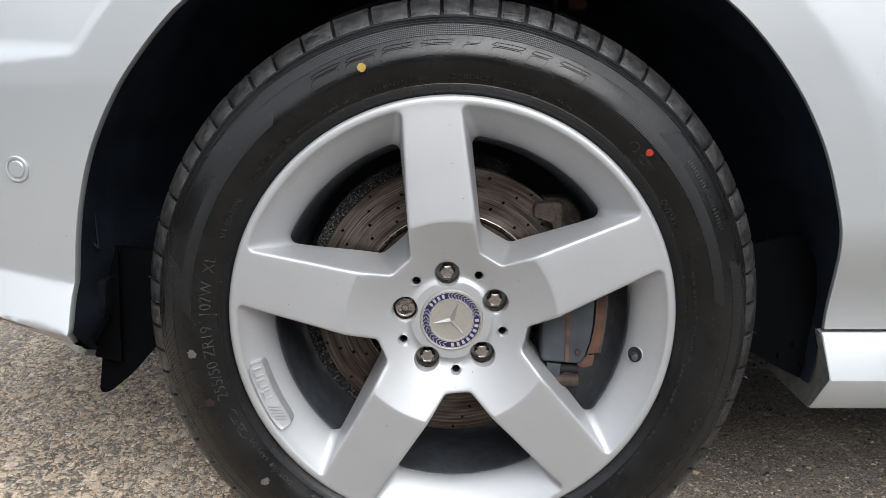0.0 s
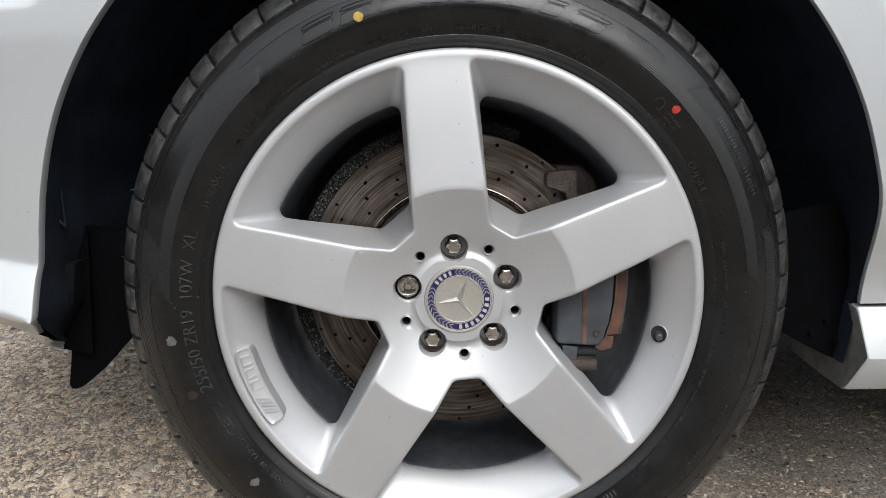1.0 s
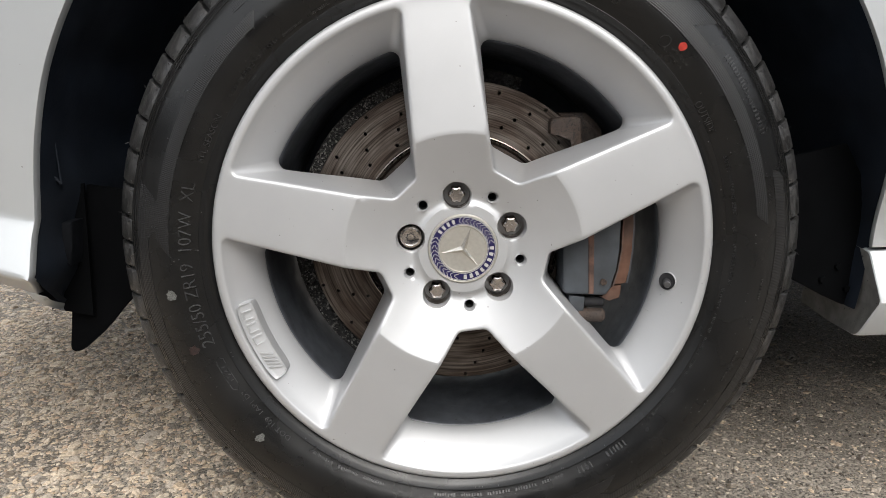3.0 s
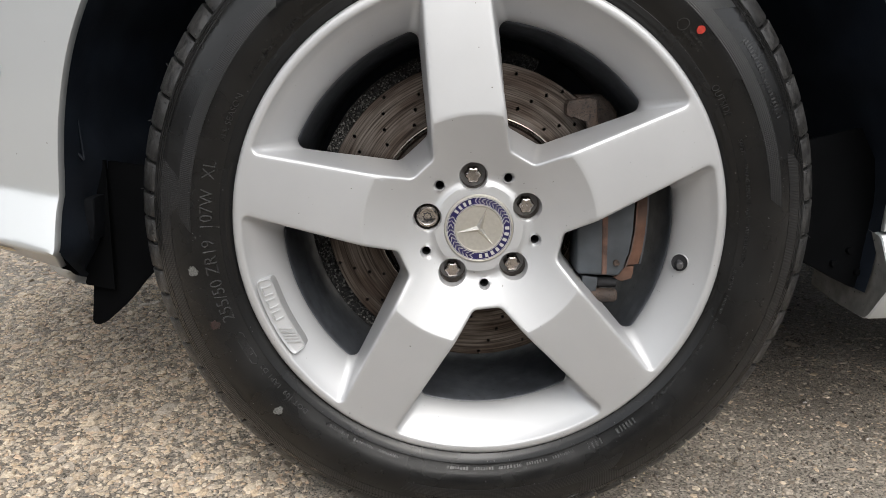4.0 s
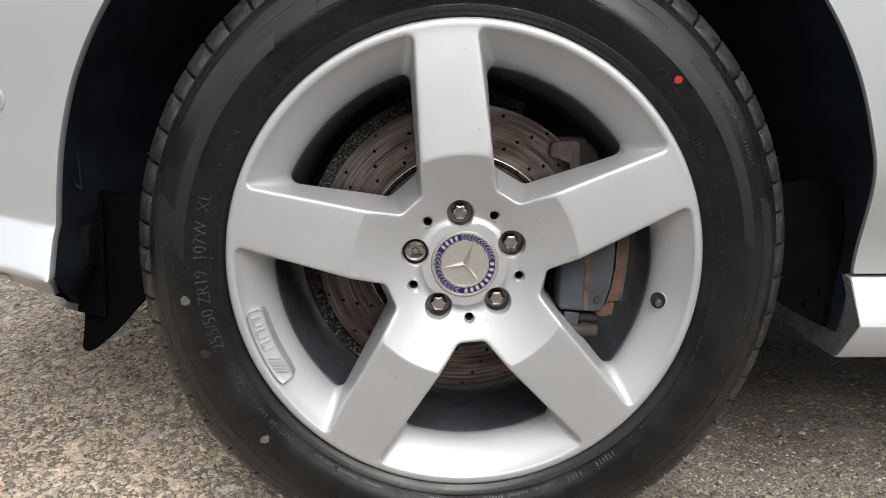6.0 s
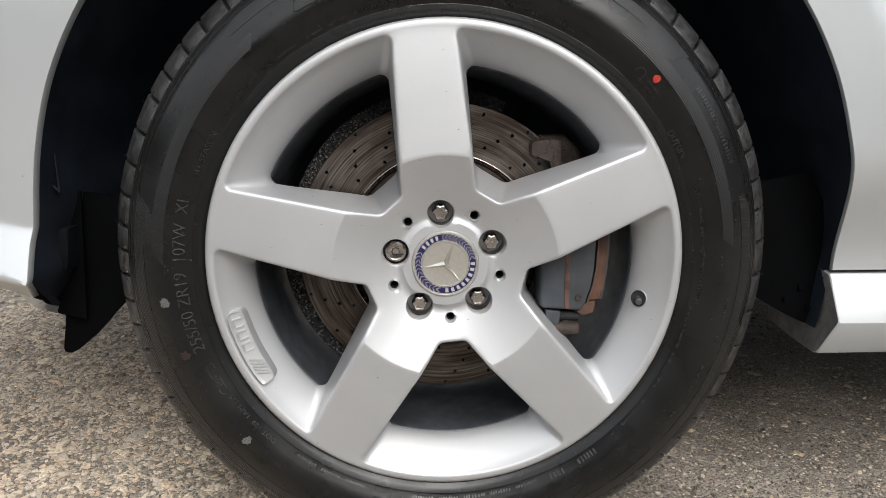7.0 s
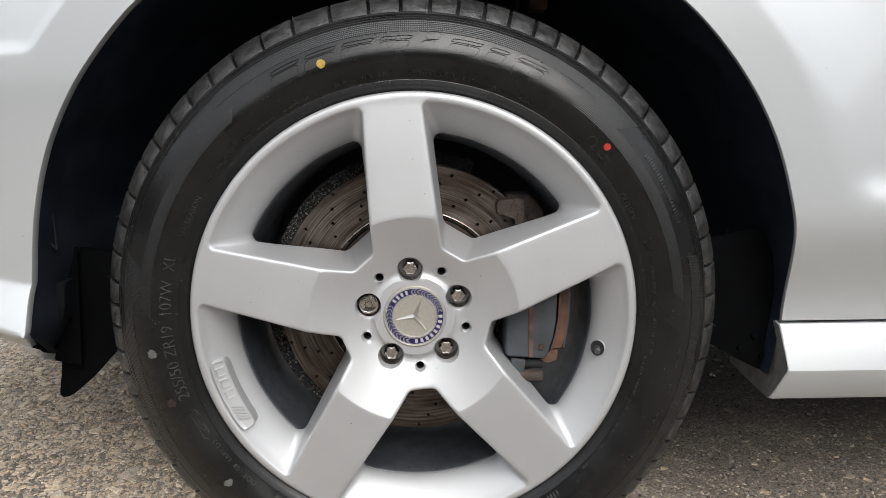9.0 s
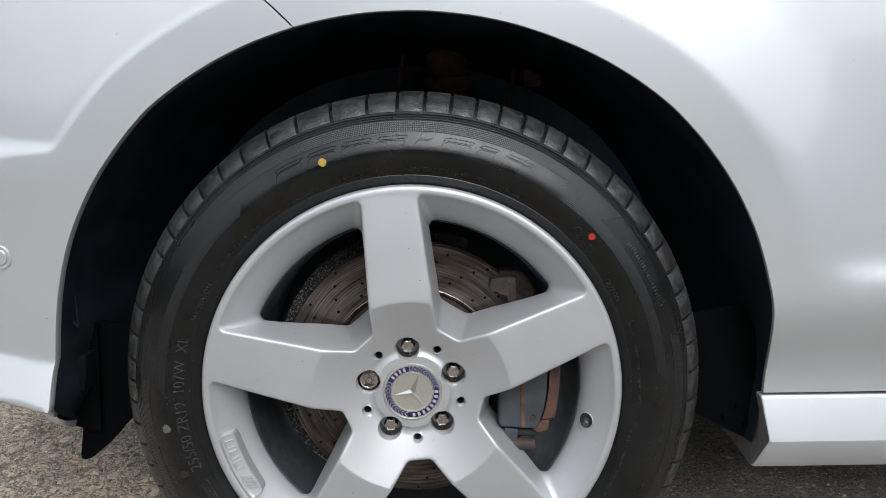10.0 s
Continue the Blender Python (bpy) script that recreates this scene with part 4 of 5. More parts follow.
# blocks of several lengths follow one another round the tyre
PITCHES = [6.25, 5.75, 5.65, 5.4, 4.5, 4.5, 4.8, 4.7, 4.85, 5.0, 5.3, 5.8, 7.0, 7.1, 6.2, 5.95, 5.4, 5.5, 4.8, 5.4, 4.6]
block_shapes = {}
pins = bmesh.new()
edge = 34.95
for pitch in PITCHES * 2 + [5.5, 5.6, 5.6] + PITCHES:
    if edge > 394.7:
        break
    deg = edge + pitch / 2
    edge += pitch
    width = round((pitch - 0.62) * 5) / 5
    for f, rr, yy in ((-0.40, 0.3462, -0.0130), (0.40, 0.3462, -0.0130)):
        p = polar(rr, deg + f * width, yy)
        if p.z > 0.03:
            tube(pins, p, p + (p - polar(0.28, deg, 0.0)).normalized() * 0.0008 + Vector((0, -0.0006, 0)), 0.0006, 0.0004, 5)
    if abs((deg + 90 + 180) % 360 - 180) < 29:
        part("tread_block", block_mesh(width, deg), TREAD, wheel)
        continue
    if width in block_shapes:
        ob = new("tread_block", block_shapes[width].data)
        ob.parent = wheel
    else:
        ob = block_shapes[width] = part("tread_block", block_mesh(width), TREAD, wheel)
    ob.matrix_basis = Matrix.Translation((0, 0, ZC)) @ Matrix.Rotation(-radians(deg), 4, 'Y')

tagged(part("tread_pins", pins, LETTER, wheel, smooth=False), "tiny rubber pins on the tread blocks", kind="stuff")

# ---------- brake ----------
bm = bmesh.new()
holes = []
for row in range(10):
    for first, radii in ((54.5, (0.1700, 0.1568, 0.1434, 0.1300)), (37.5, (0.1655, 0.1522, 0.1388, 0.1250))):
        for i, r in enumerate(radii):
            holes.append(ring_pts(r, first + row * 36 + 4.5 * i, 0.0021, 8))
hole_edges = pierced_ring(bm, 0.1165, 0.1732, holes, [0.12 + 0.006 * i for i in range(9)], lambda r: 0.062, 160, 160)
for e in hole_edges:
    wall_down(bm, e, [[(v.co.x, 0.071, v.co.z) for v in e]])
lathe(bm, [(0.1732, 0.062), (0.1740, 0.0628), (0.1740, 0.070), (0.170, 0.070), (0.170, 0.084), (0.1740, 0.084), (0.1740, 0.092), (0.12, 0.092)], 160)
disc = part("brake_disc", bm, SCORED, car, "drilled steel brake disc with brown heat marks")
bm = bmesh.new()
lathe(bm, [(0.1165, 0.062), (0.1160, 0.0604), (0.1150, 0.0600), (0.1146, 0.0620), (0.1138, 0.0634), (0.1130, 0.0612), (0.1122, 0.0618), (0.1118, 0.0640)], 120)
part("disc_shoulder", bm, WELL, disc, "bright machined shoulder of the disc")
bm = bmesh.new()
lathe(bm, [(0.1118, 0.0640), (0.1095, 0.067), (0.108, 0.060), (0.104, 0.052), (0.098, 0.045), (0.06, 0.044)], 100)
part("disc_hat", bm, IRON, disc, "bare iron hat of the disc")
bm = bmesh.new()
lathe(bm, [(0.165, 0.096), (0.176, 0.089), (0.184, 0.089), (0.189, 0.092), (0.1905, 0.098), (0.188, 0.115), (0.10, 0.118)], 100, 66, 168)
lathe(bm, [(0.165, 0.096), (0.176, 0.089), (0.188, 0.088), (0.197, 0.091), (0.1995, 0.097), (0.197, 0.115), (0.10, 0.118)], 100, 168, 244)
shield = part("dust_shield", bm, DIRTY, car, "dark crusted dust shield behind the disc")
bm = bmesh.new()
crumb = random.Random(12)
for k in range(1300):
    deg = crumb.uniform(100, 240)
    low = smooth01(deg, 165, 190)
    r = crumb.uniform(0.1755, 0.189 + 0.009 * low)
    size = crumb.uniform(0.0005, 0.0011) * (1 + 0.5 * low)
    p = polar(r, deg, 0.0885 + 0.004 * smooth01(r, 0.184, 0.20) - size * 0.4)
    verts = bmesh.ops.create_icosphere(bm, subdivisions=1, radius=size, matrix=Matrix.Translation(p))["verts"] if k % 5 == 0 else bmesh.ops.create_cube(bm, size=size * 1.5, matrix=Matrix.Translation(p) @ Euler([crumb.uniform(0, 3) for _ in range(3)]).to_matrix().to_4x4())["verts"]
    for v in verts:
        v.co += Vector([crumb.uniform(-0.3, 0.3) * size for _ in range(3)])
tagged(part("shield_crust", bm, CRUST, shield, smooth=False), "crumbs of dry road dirt on the shield", kind="stuff")


bm = bmesh.new()
prism(bm, [(0.110, 0.4), (0.110, 0.2905), (0.1135, 0.2868), (0.153, 0.2835), (0.1585, 0.2845), (0.1640, 0.2925), (0.1678, 0.31), (0.1712, 0.334), (0.1724, 0.365), (0.169, 0.40), (0.15, 0.42), (0.125, 0.43)], 0.014, 0.058, 0.004)
caliper = part("brake_caliper", bm, CALIPER, car, "grey brake caliper with rusty pad edge")
# dark strip on the caliper: the fold's shade is put into its colour
bm = bmesh.new()
prism(bm, [(0.1366, 0.40), (0.1384, 0.2862), (0.1440, 0.2862), (0.1436, 0.40)], 0.0130, 0.0145, 0.0008)
part("caliper_rib", bm, SOOT, caliper, "dark strip for the shaded fold down the caliper")
bm = bmesh.new()
tube(bm, (0.1543, 0.0115, 0.2996), (0.1543, 0.018, 0.2996), 0.0036)
part("caliper_pin", bm, IRON, caliper)
bm = bmesh.new()
prism(bm, [(0.1662, 0.2935), (0.1815, 0.2958), (0.1840, 0.310), (0.1866, 0.3314), (0.1880, 0.36), (0.1872, 0.385), (0.183, 0.41), (0.176, 0.41), (0.1782, 0.37), (0.1764, 0.334), (0.1722, 0.31)], 0.020, 0.06, 0.0012)
part("pad_plate", bm, RUST, caliper, "orange rusty pad plate")
bm = bmesh.new()
prism(bm, [(0.1672, 0.2930), (0.1722, 0.31), (0.1764, 0.334), (0.1780, 0.37), (0.1755, 0.40), (0.1742, 0.40), (0.1762, 0.37), (0.1748, 0.334), (0.1708, 0.31), (0.1655, 0.2926)], 0.0185, 0.05)
part("pad_lining", bm, SOOT, caliper, "dark pad lining")
bm = bmesh.new()
prism(bm, [(0.1815, 0.2958), (0.1830, 0.2955), (0.1856, 0.310), (0.1882, 0.3314), (0.1896, 0.36), (0.1888, 0.385), (0.184, 0.41), (0.183, 0.41), (0.1872, 0.385), (0.1880, 0.36), (0.1866, 0.3314), (0.1840, 0.310)], 0.0196, 0.06)
part("pad_spring", bm, CALIPER, caliper, "pale steel edge of the pad")
bm = bmesh.new()
prism(bm, [(0.1530, 0.2802), (0.1590, 0.2848), (0.1655, 0.2926), (0.1765, 0.2932), (0.1755, 0.2850), (0.1742, 0.2782), (0.1690, 0.2788), (0.1641, 0.2752), (0.1600, 0.2768)], 0.021, 0.05, 0.0012)
part("pad_tab", bm, RUST, caliper, "flaking rusty tab")
bm = bmesh.new()
tube(bm, (0.128, 0.024, 0.2595), (0.1555, 0.024, 0.2585), 0.0078, 0.0078, 18)
tube(bm, (0.1555, 0.024, 0.2585), (0.1580, 0.024, 0.2584), 0.0078, 0.0058, 18)
part("slide_pin", bm, IRON, caliper, "brown rusty slide pin")
bm = bmesh.new()
tube(bm, (0.122, 0.030, 0.2745), (0.158, 0.030, 0.2735), 0.0068, 0.0068, 14)
part("pin_boot", bm, HOLE, caliper, "black rubber boot")
bm = bmesh.new()
prism(bm, [(0.118, 0.284), (0.118, 0.262), (0.1345, 0.2655), (0.1355, 0.2815)], 0.019, 0.05, 0.0015)
part("pin_lug", bm, CALIPER, caliper)
bm = bmesh.new()
prism(bm, [(0.1010, 0.4730), (0.1040, 0.4775), (0.1275, 0.4795), (0.1356, 0.4775), (0.1372, 0.44), (0.1256, 0.425), (0.1262, 0.4560), (0.1070, 0.4570), (0.1015, 0.4610)], 0.047, 0.082, 0.0028)
prism(bm, [(0.1147, 0.4823), (0.1441, 0.4826), (0.1560, 0.4720), (0.1628, 0.4620), (0.1638, 0.4527), (0.158, 0.440), (0.120, 0.430)], 0.066, 0.10, 0.005)
part("caliper_bracket", bm, IRON, caliper, "rough brown cast bracket")

# steering knuckle and spring seat, half hidden in the arch
bm = bmesh.new()
tube(bm, (0.055, 0.28, 0.60), (0.050, 0.29, 0.83), 0.03, 0.034, 20)
tube(bm, (0.051, 0.28, 0.735), (0.051, 0.278, 0.75), 0.043, 0.043, 24)
strut = part("suspension_strut", bm, SOOT, car, "brown suspension strut deep inside the dark arch")
bm = bmesh.new()
flake = random.Random(9)
for k in range(16):
    p = Vector((0.041 + flake.uniform(-0.012, 0.022), 0.246, 0.748 + flake.uniform(-0.022, 0.018)))
    solid_box(bm, p, (flake.uniform(0.002, 0.005), 0.002, flake.uniform(0.0008, 0.002)), 0.0, Matrix.Rotation(flake.uniform(-0.6, 0.6), 4, 'Y'))
part("rust_flakes", bm, CHALK, strut, "pale flakes of rust")
for x, w, z, top, foot in ((-0.044, 0.026, 0.800, (-0.014, 0.81), (-0.028, 0.70)), (0.180, 0.028, 0.745, (0.160, 0.79), (0.143, 0.68))):
    bm = bmesh.new()
    solid_box(bm, (x, 0.27, z), (w, 0.03, 0.030), 0.004)
    solid_box(bm, (x + 0.004, 0.275, z + 0.024), (w * 0.5, 0.02, 0.010), 0.002)
    part("hose_bracket", bm, SOOT, car, "brown metal bracket")
    bm = bmesh.new()
    tube(bm, (top[0], 0.28, top[1]), (foot[0], 0.28, foot[1]), 0.0032, 0.0032, 8)
    part("brake_hose", bm, SOOT, car, "thin hose hanging in the arch")

# ---------- exposed stone chips ----------


def chips(count, region, size, seed, mat=None, rise=(0.06, 0.42)):
    rng = np.random.default_rng(seed)
    x0, x1, y0, y1 = region
    n = 5
    base_a = np.linspace(0, TAU, n + 1)[:-1]
    cx, cy = rng.uniform(x0, x1, count), rng.uniform(y0, y1, count)
    s = size * rng.lognormal(0, 0.40, count)
    stretch, turn = rng.uniform(0.42, 0.95, count), rng.uniform(0, TAU, count)
    h = np.minimum(0.0045, s * rng.uniform(*rise, count))
    rad = s[:, None] * rng.uniform(0.78, 1.12, (count, n))
    lean, lean_a = rng.uniform(0.0, 1.1, count), rng.uniform(0, TAU, count)
    c, sn = np.cos(turn)[:, None], np.sin(turn)[:, None]
    levels = []
    for z, f in ((-0.0012, 1.08), (0.55, 0.98), (1.0, 0.70)):
        u, w = rad * f * np.cos(base_a), rad * f * stretch[:, None] * np.sin(base_a)
        z = np.full((count, n), z) if z < 0 else h[:, None] * (z + lean[:, None] * np.cos(base_a - lean_a[:, None]) * f)
        levels.append(np.stack((cx[:, None] + u * c - w * sn, cy[:, None] + u * sn + w * c, z), -1))
    verts = np.concatenate(levels, 1).reshape(-1, 3)
    faces = []
    for i in range(count):
        k = i * 3 * n
        for lv in (0, n):
            faces += [(k + lv + j, k + lv + (j + 1) % n, k + lv + n + (j + 1) % n, k + lv + n + j) for j in range(n)]
        faces.append(tuple(range(k + 2 * n, k + 3 * n)))
    me = bpy.data.meshes.new("stone_chips")
    me.from_pydata(verts.tolist(), [], faces)
    me.materials.append(mat or CHIPS)
    ob = new("stone_chips", me)
    ob.parent = ground
    tagged(ob, "grey and brown stone chips set in the asphalt", kind="stuff")
    return ob


LOW = (0.10, 0.40)
chips(37000, (-1.08, -0.22, -0.42, 1.05), 0.0031, 3, CHIPS, (0.14, 0.55))
chips(4200, (-1.08, -0.22, -0.42, 1.05), 0.0054, 4, CHIPS, LOW)
chips(110, (-1.08, -0.22, -0.42, 1.05), 0.0095, 6, CHIPS, LOW)
chips(5000, (-1.60, -1.08, -0.10, 1.90), 0.0060, 11, CHIPS, LOW)
chips(4500, (-1.08, -0.22, 1.05, 2.00), 0.0060, 12, CHIPS, LOW)
chips(15000, (-0.22, 0.95, -0.42, 1.05), 0.0020, 7, CHIPS, LOW)
chips(900, (-0.22, 0.95, -0.42, 1.05), 0.0038, 8, CHIPS, LOW)
chips(2600, (0.20, 0.80, 0.02, 0.9), 0.0022, 9, GRIT, (0.3, 0.8))
chips(1600, (-0.22, 0.95, -0.42, 0.5), 0.0020, 10, GRIT, LOW)

# ---------- markings on the tyre wall ----------


def wall_point(r, deg, lift=0.0):
    p = polar(r, deg, wall_y(r) - lift)
    return grounded(p) if p.z < 0.03 else p


def wall_strip(name, mat, lo, hi, a0, a1, lift=0.0004, step=1.0, label=""):
    """A band on the tyre wall between two radii, each a table over the angle."""
    bm = bmesh.new()
    n = max(2, int(abs(a1 - a0) / step))
    rows = []
    for i in range(n + 1):
        a = a0 + (a1 - a0) * i / n
        r0, r1 = lerp_table(lo, a), lerp_table(hi, a)
        mids = [r0 + (r1 - r0) * t for t in (0, 0.2, 0.4, 0.6, 0.8, 1.0)]
        rows.append([wall_point(r0, a, -0.0005)] + [wall_point(r, a, lift) for r in mids] + [wall_point(r1, a, -0.0005)])
    grid(bm, rows)
    return part(name, bm, mat, wheel, label)


for zig, tail in ((47.3, 84.5), (171.9, 84.5), (295.5, 78.0)):
    wall_strip("hatched_band", STROKES if zig > 200 else HATCH, [(zig - 6.4, 0.3324), (zig - 3.8, 0.3113), (zig + 2.4, 0.3113), (zig + 3.0, 0.3205), (zig + tail - 1.0, 0.3205), (zig + tail, 0.3212)],
               [(zig - 6.4, 0.3330), (zig + tail - 1.4, 0.3332), (zig + tail, 0.3214)], zig - 6.4, zig + tail)
    wall_strip("hatched_band", HATCH, [(zig - 43.6, 0.3092), (zig - 41.6, 0.2974), (zig + 6.6, 0.2974)],
               [(zig - 43.6, 0.3098), (zig - 3.8, 0.3113), (zig + 3.2, 0.3113), (zig + 6.6, 0.2980)], zig - 43.6, zig + 6.6)


def wall_text(text, a0, a1, base, height, lift=0.0015, slope=0.032, thin=-0.002):
    """Raised lettering with sloping edges along the tyre wall, read clockwise from a0 to a1, tops outwards."""
    cu = bpy.data.curves.new("lettering", 'FONT')
    cu.body = text
    cu.size, cu.offset = 1.0, thin - slope
    cu.extrude, cu.bevel_depth, cu.bevel_resolution, cu.resolution_u = 0.001, slope, 0, 4
    tmp = bpy.data.objects.new("lettering", cu)
    scene.collection.objects.link(tmp)
    bpy.context.view_layer.update()
    me = tmp.evaluated_get(bpy.context.evaluated_depsgraph_get()).to_mesh()
    bm = bmesh.new()
    bm.from_mesh(me)
    tmp.to_mesh_clear()
    bpy.data.objects.remove(tmp)
    bpy.data.curves.remove(cu)
    bmesh.ops.delete(bm, geom=[v for v in bm.verts if v.co.z < -0.0005], context='VERTS')
    bmesh.ops.triangulate(bm, faces=bm.faces[:])
    xs = [v.co.x for v in bm.verts]
    x0, x1 = min(xs), max(xs)
    for v in bm.verts:
        a = a0 + (a1 - a0) * (v.co.x - x0) / (x1 - x0)
        r = base + height * v.co.y / 0.70
        v.co = wall_point(r, a, lift if v.co.z > 0.01 else -0.0003)
    return part("lettering", bm, LETTER, wheel, smooth=False)


wall_text("255/50 ZR19  107W  XL", 198.6, 163.3, 0.2770, 0.0118)
wall_text("ALL SEASON", 159.0, 148.3, 0.2742, 0.0056)
wall_text("REINFORCED", 90.3, 80.3, 0.2752, 0.0050)
wall_text("OUTSIDE", 31.6, 24.4, 0.2712, 0.0066)
wall_text("TUBELESS STEEL BELTED RADIAL", 78.4, 61.6, 0.2745, 0.0036)
wall_text("MADE IN INDONESIA", 108.9, 97.8, 0.2752, 0.0036)
wall_text("DOT 109  1AP1 D3", 225.9, 210.9, 0.2758, 0.0044)
wall_text("1021", 207.6, 204.0, 0.2782, 0.0046)
wall_text("PLIES: TREAD 2 POLYESTER", 144.2, 128.5, 0.2752, 0.0032)
wall_text("SAFETY WARNING: SERIOUS INJURY MAY RESULT FROM", 18.9, -9.0, 0.2762, 0.0032)


def wall_bars(a0, a1, r0, r1, width=0.5, gap=0.28, seed=1, lift=0.0009, word=0):
    """A row of small raised bars where the wall carries lettering too fine to read."""
    rng = random.Random(seed)
    bm = bmesh.new()
    a, k = a0, 0
    sign = -1 if a1 < a0 else 1
    while (a1 - a) * sign > width:
        w = width * rng.uniform(0.6, 1.1) * sign
        lo, hi = r0 + rng.uniform(0, 0.0004), r1 - rng.uniform(0, 0.0006)
        pts = [wall_point(lo, a, lift), wall_point(hi, a, lift), wall_point(hi, a + w, lift), wall_point(lo, a + w, lift)]
        base = [wall_point(lo, a, -0.0004), wall_point(hi, a, -0.0004), wall_point(hi, a + w, -0.0004), wall_point(lo, a + w, -0.0004)]
        t, b = [bm.verts.new(p) for p in pts], [bm.verts.new(p) for p in base]
        bm.faces.new(t)
        bridge(bm, t, b)
        a += w + gap * sign * rng.uniform(0.7, 1.3)
        k += 1
        if word and k % word == 0:
            a += 1.1 * sign
    return part("fine_print", bm, GLINT_PRINT, wheel, smooth=False)


wall_bars(127.6, 110.5, 0.2740, 0.2766, 0.24, 0.18, 2, lift=0.0013, word=13)
wall_bars(-10, -44, 0.2724, 0.2748, 0.22, 0.17, 3, lift=0.0013, word=13)
wall_bars(-7, -11.5, 0.3082, 0.3106, 0.26, 0.26, 4)
wall_bars(-14.5, -16.5, 0.3082, 0.3106, 0.26, 0.26, 5)
wall_bars(-22, -29, 0.3064, 0.3088, 0.26, 0.26, 6)
wall_bars(-33, -37, 0.3064, 0.3088, 0.26, 0.26, 16)
wall_bars(35.8, 20.0, 0.3172, 0.3226, 0.34, 0.42, 7, lift=0.0007)
wall_bars(97.0, 95.0, 0.2750, 0.2800, 0.35, 0.5, 10)
wall_bars(44.5, 39.0, 0.2775, 0.2800, 0.4, 0.3, 11)
wall_bars(43.5, 38.5, 0.2820, 0.2850, 0.5, 0.4, 12)
wall_bars(-52, -57, 0.2735, 0.2790, 0.5, 0.5, 13)
wall_bars(-61, -65, 0.2735, 0.2800, 0.5, 0.6, 14)
wall_bars(-68, -100, 0.2735, 0.2765, 0.4, 0.3, 15, word=8)
wall_bars(250, 232, 0.2735, 0.2765, 0.4, 0.3, 17, word=8)


def wall_outline(pts, width=0.0009, lift=0.0009, mat=None):
    """A fine raised line along (angle, radius) points on the wall."""
    bm = bmesh.new()
    n = len(pts)
    fine = []
    for i in range(n - 1):
        (a, r), (b, q) = pts[i], pts[i + 1]
        m = max(1, int(abs(b - a) / 1.0))
        fine += [(a + (b - a) * k / m, r + (q - r) * k / m) for k in range(m)]
    fine.append(pts[-1])
    rows = []
    for i, (a, r) in enumerate(fine):
        a2, r2 = fine[min(i + 1, len(fine) - 1)]
        a1, r1 = fine[max(i - 1, 0)]
        du, dv = radians(a2 - a1) * 0.3, r2 - r1
        ln = math.hypot(du, dv) or 1
        nu, nv = -dv / ln * width / 2, du / ln * width / 2
        da = math.degrees(nu / 0.3)
        rows.append([wall_point(r + nv, a + da, -0.0004), wall_point(r + nv * 0.6, a + da * 0.6, lift), wall_point(r - nv * 0.6, a - da * 0.6, lift), wall_point(r - nv, a - da, -0.0004)])
    grid(bm, rows)
    return part("raised_line", bm, mat or LETTER, wheel, smooth=False)


def wall_plate(a_lo, a_hi, r_lo, r_hi, slant, lift=0.0009):
    """A plain raised slanting panel with softened corners, as wide as one letter of the maker's word."""
    outline = []
    for u, v in ((0.12, 0), (0.88, 0), (1, 0.12), (1, 0.88), (0.88, 1), (0.12, 1), (0, 0.88), (0, 0.12)):
        outline.append((a_lo + (a_hi - a_lo) * u - slant * v, r_lo + (r_hi - r_lo) * v))
    outline.append(outline[0])
    wall_outline(outline, 0.0009, lift, RUBBER)


for k, lo in enumerate((119.8, 112.2, 104.6, 97.0, 88.6, 83.0, 75.2, 69.4)):
    w = 2.6 if k == 4 else 3.6 if k == 6 else 6.0
    wall_plate(lo, lo - w, 0.3000, 0.3112, 1.2)
    wall_plate(lo - 1.6 if k == 4 else lo - 1.0, lo - 1.6 - w if k == 4 else lo - 1.0 - w, 0.3128, 0.3215 if k == 4 else 0.3162, 0.7)
wall_outline([(202.4, 0.2842), (201.6, 0.2806), (202.4, 0.2772), (209.2, 0.2772), (210.0, 0.2806), (209.2, 0.2842), (202.4, 0.2842)], 0.0008)
wall_outline([(45.6 + 1.1 * math.cos(k / 10 * TAU), 0.2829 + 0.0055 * math.sin(k / 10 * TAU)) for k in range(11)], 0.0008)


def wall_dot(name, mat, deg, r, rad, label, rough_edge=0.12, seed=0):
    rng = random.Random(seed)
    bm = bmesh.new()
    ring = []
    for i in range(22):
        t = TAU * i / 22
        q = rad * (1 + rng.uniform(-rough_edge, rough_edge))
        ring.append(bm.verts.new(wall_point(r + q * math.sin(t), deg + math.degrees(q * math.cos(t) / r), 0.0012)))
    mid = bm.verts.new(wall_point(r, deg, 0.0013))
    for i in range(22):
        bm.faces.new((ring[i], ring[(i + 1) % 22], mid))
    low = [bm.verts.new(v.co + Vector((0, 0.0014, 0))) for v in ring]
    bridge(bm, ring, low)
    return part(name, bm, mat, wheel, label)


wall_dot("paint_dot", YELLOW, 108.3, 0.3020, 0.0048, "yellow paint dot", 0.06, 1)
wall_dot("paint_dot", RED, 42.5, 0.2905, 0.0039, "red paint dot", 0.05, 2)
wall_dot("wall_badge", CHALK, 186.4, 0.3018, 0.0052, "pale flaking round mark", 0.22, 3)
wall_dot("wall_badge", FADED, 198.2, 0.2978, 0.0052, "faint rusty red round mark", 0.25, 7)
wall_dot("wall_badge", CHALK, 221.0, 0.2958, 0.0048, "pale flaking round mark", 0.25, 4)

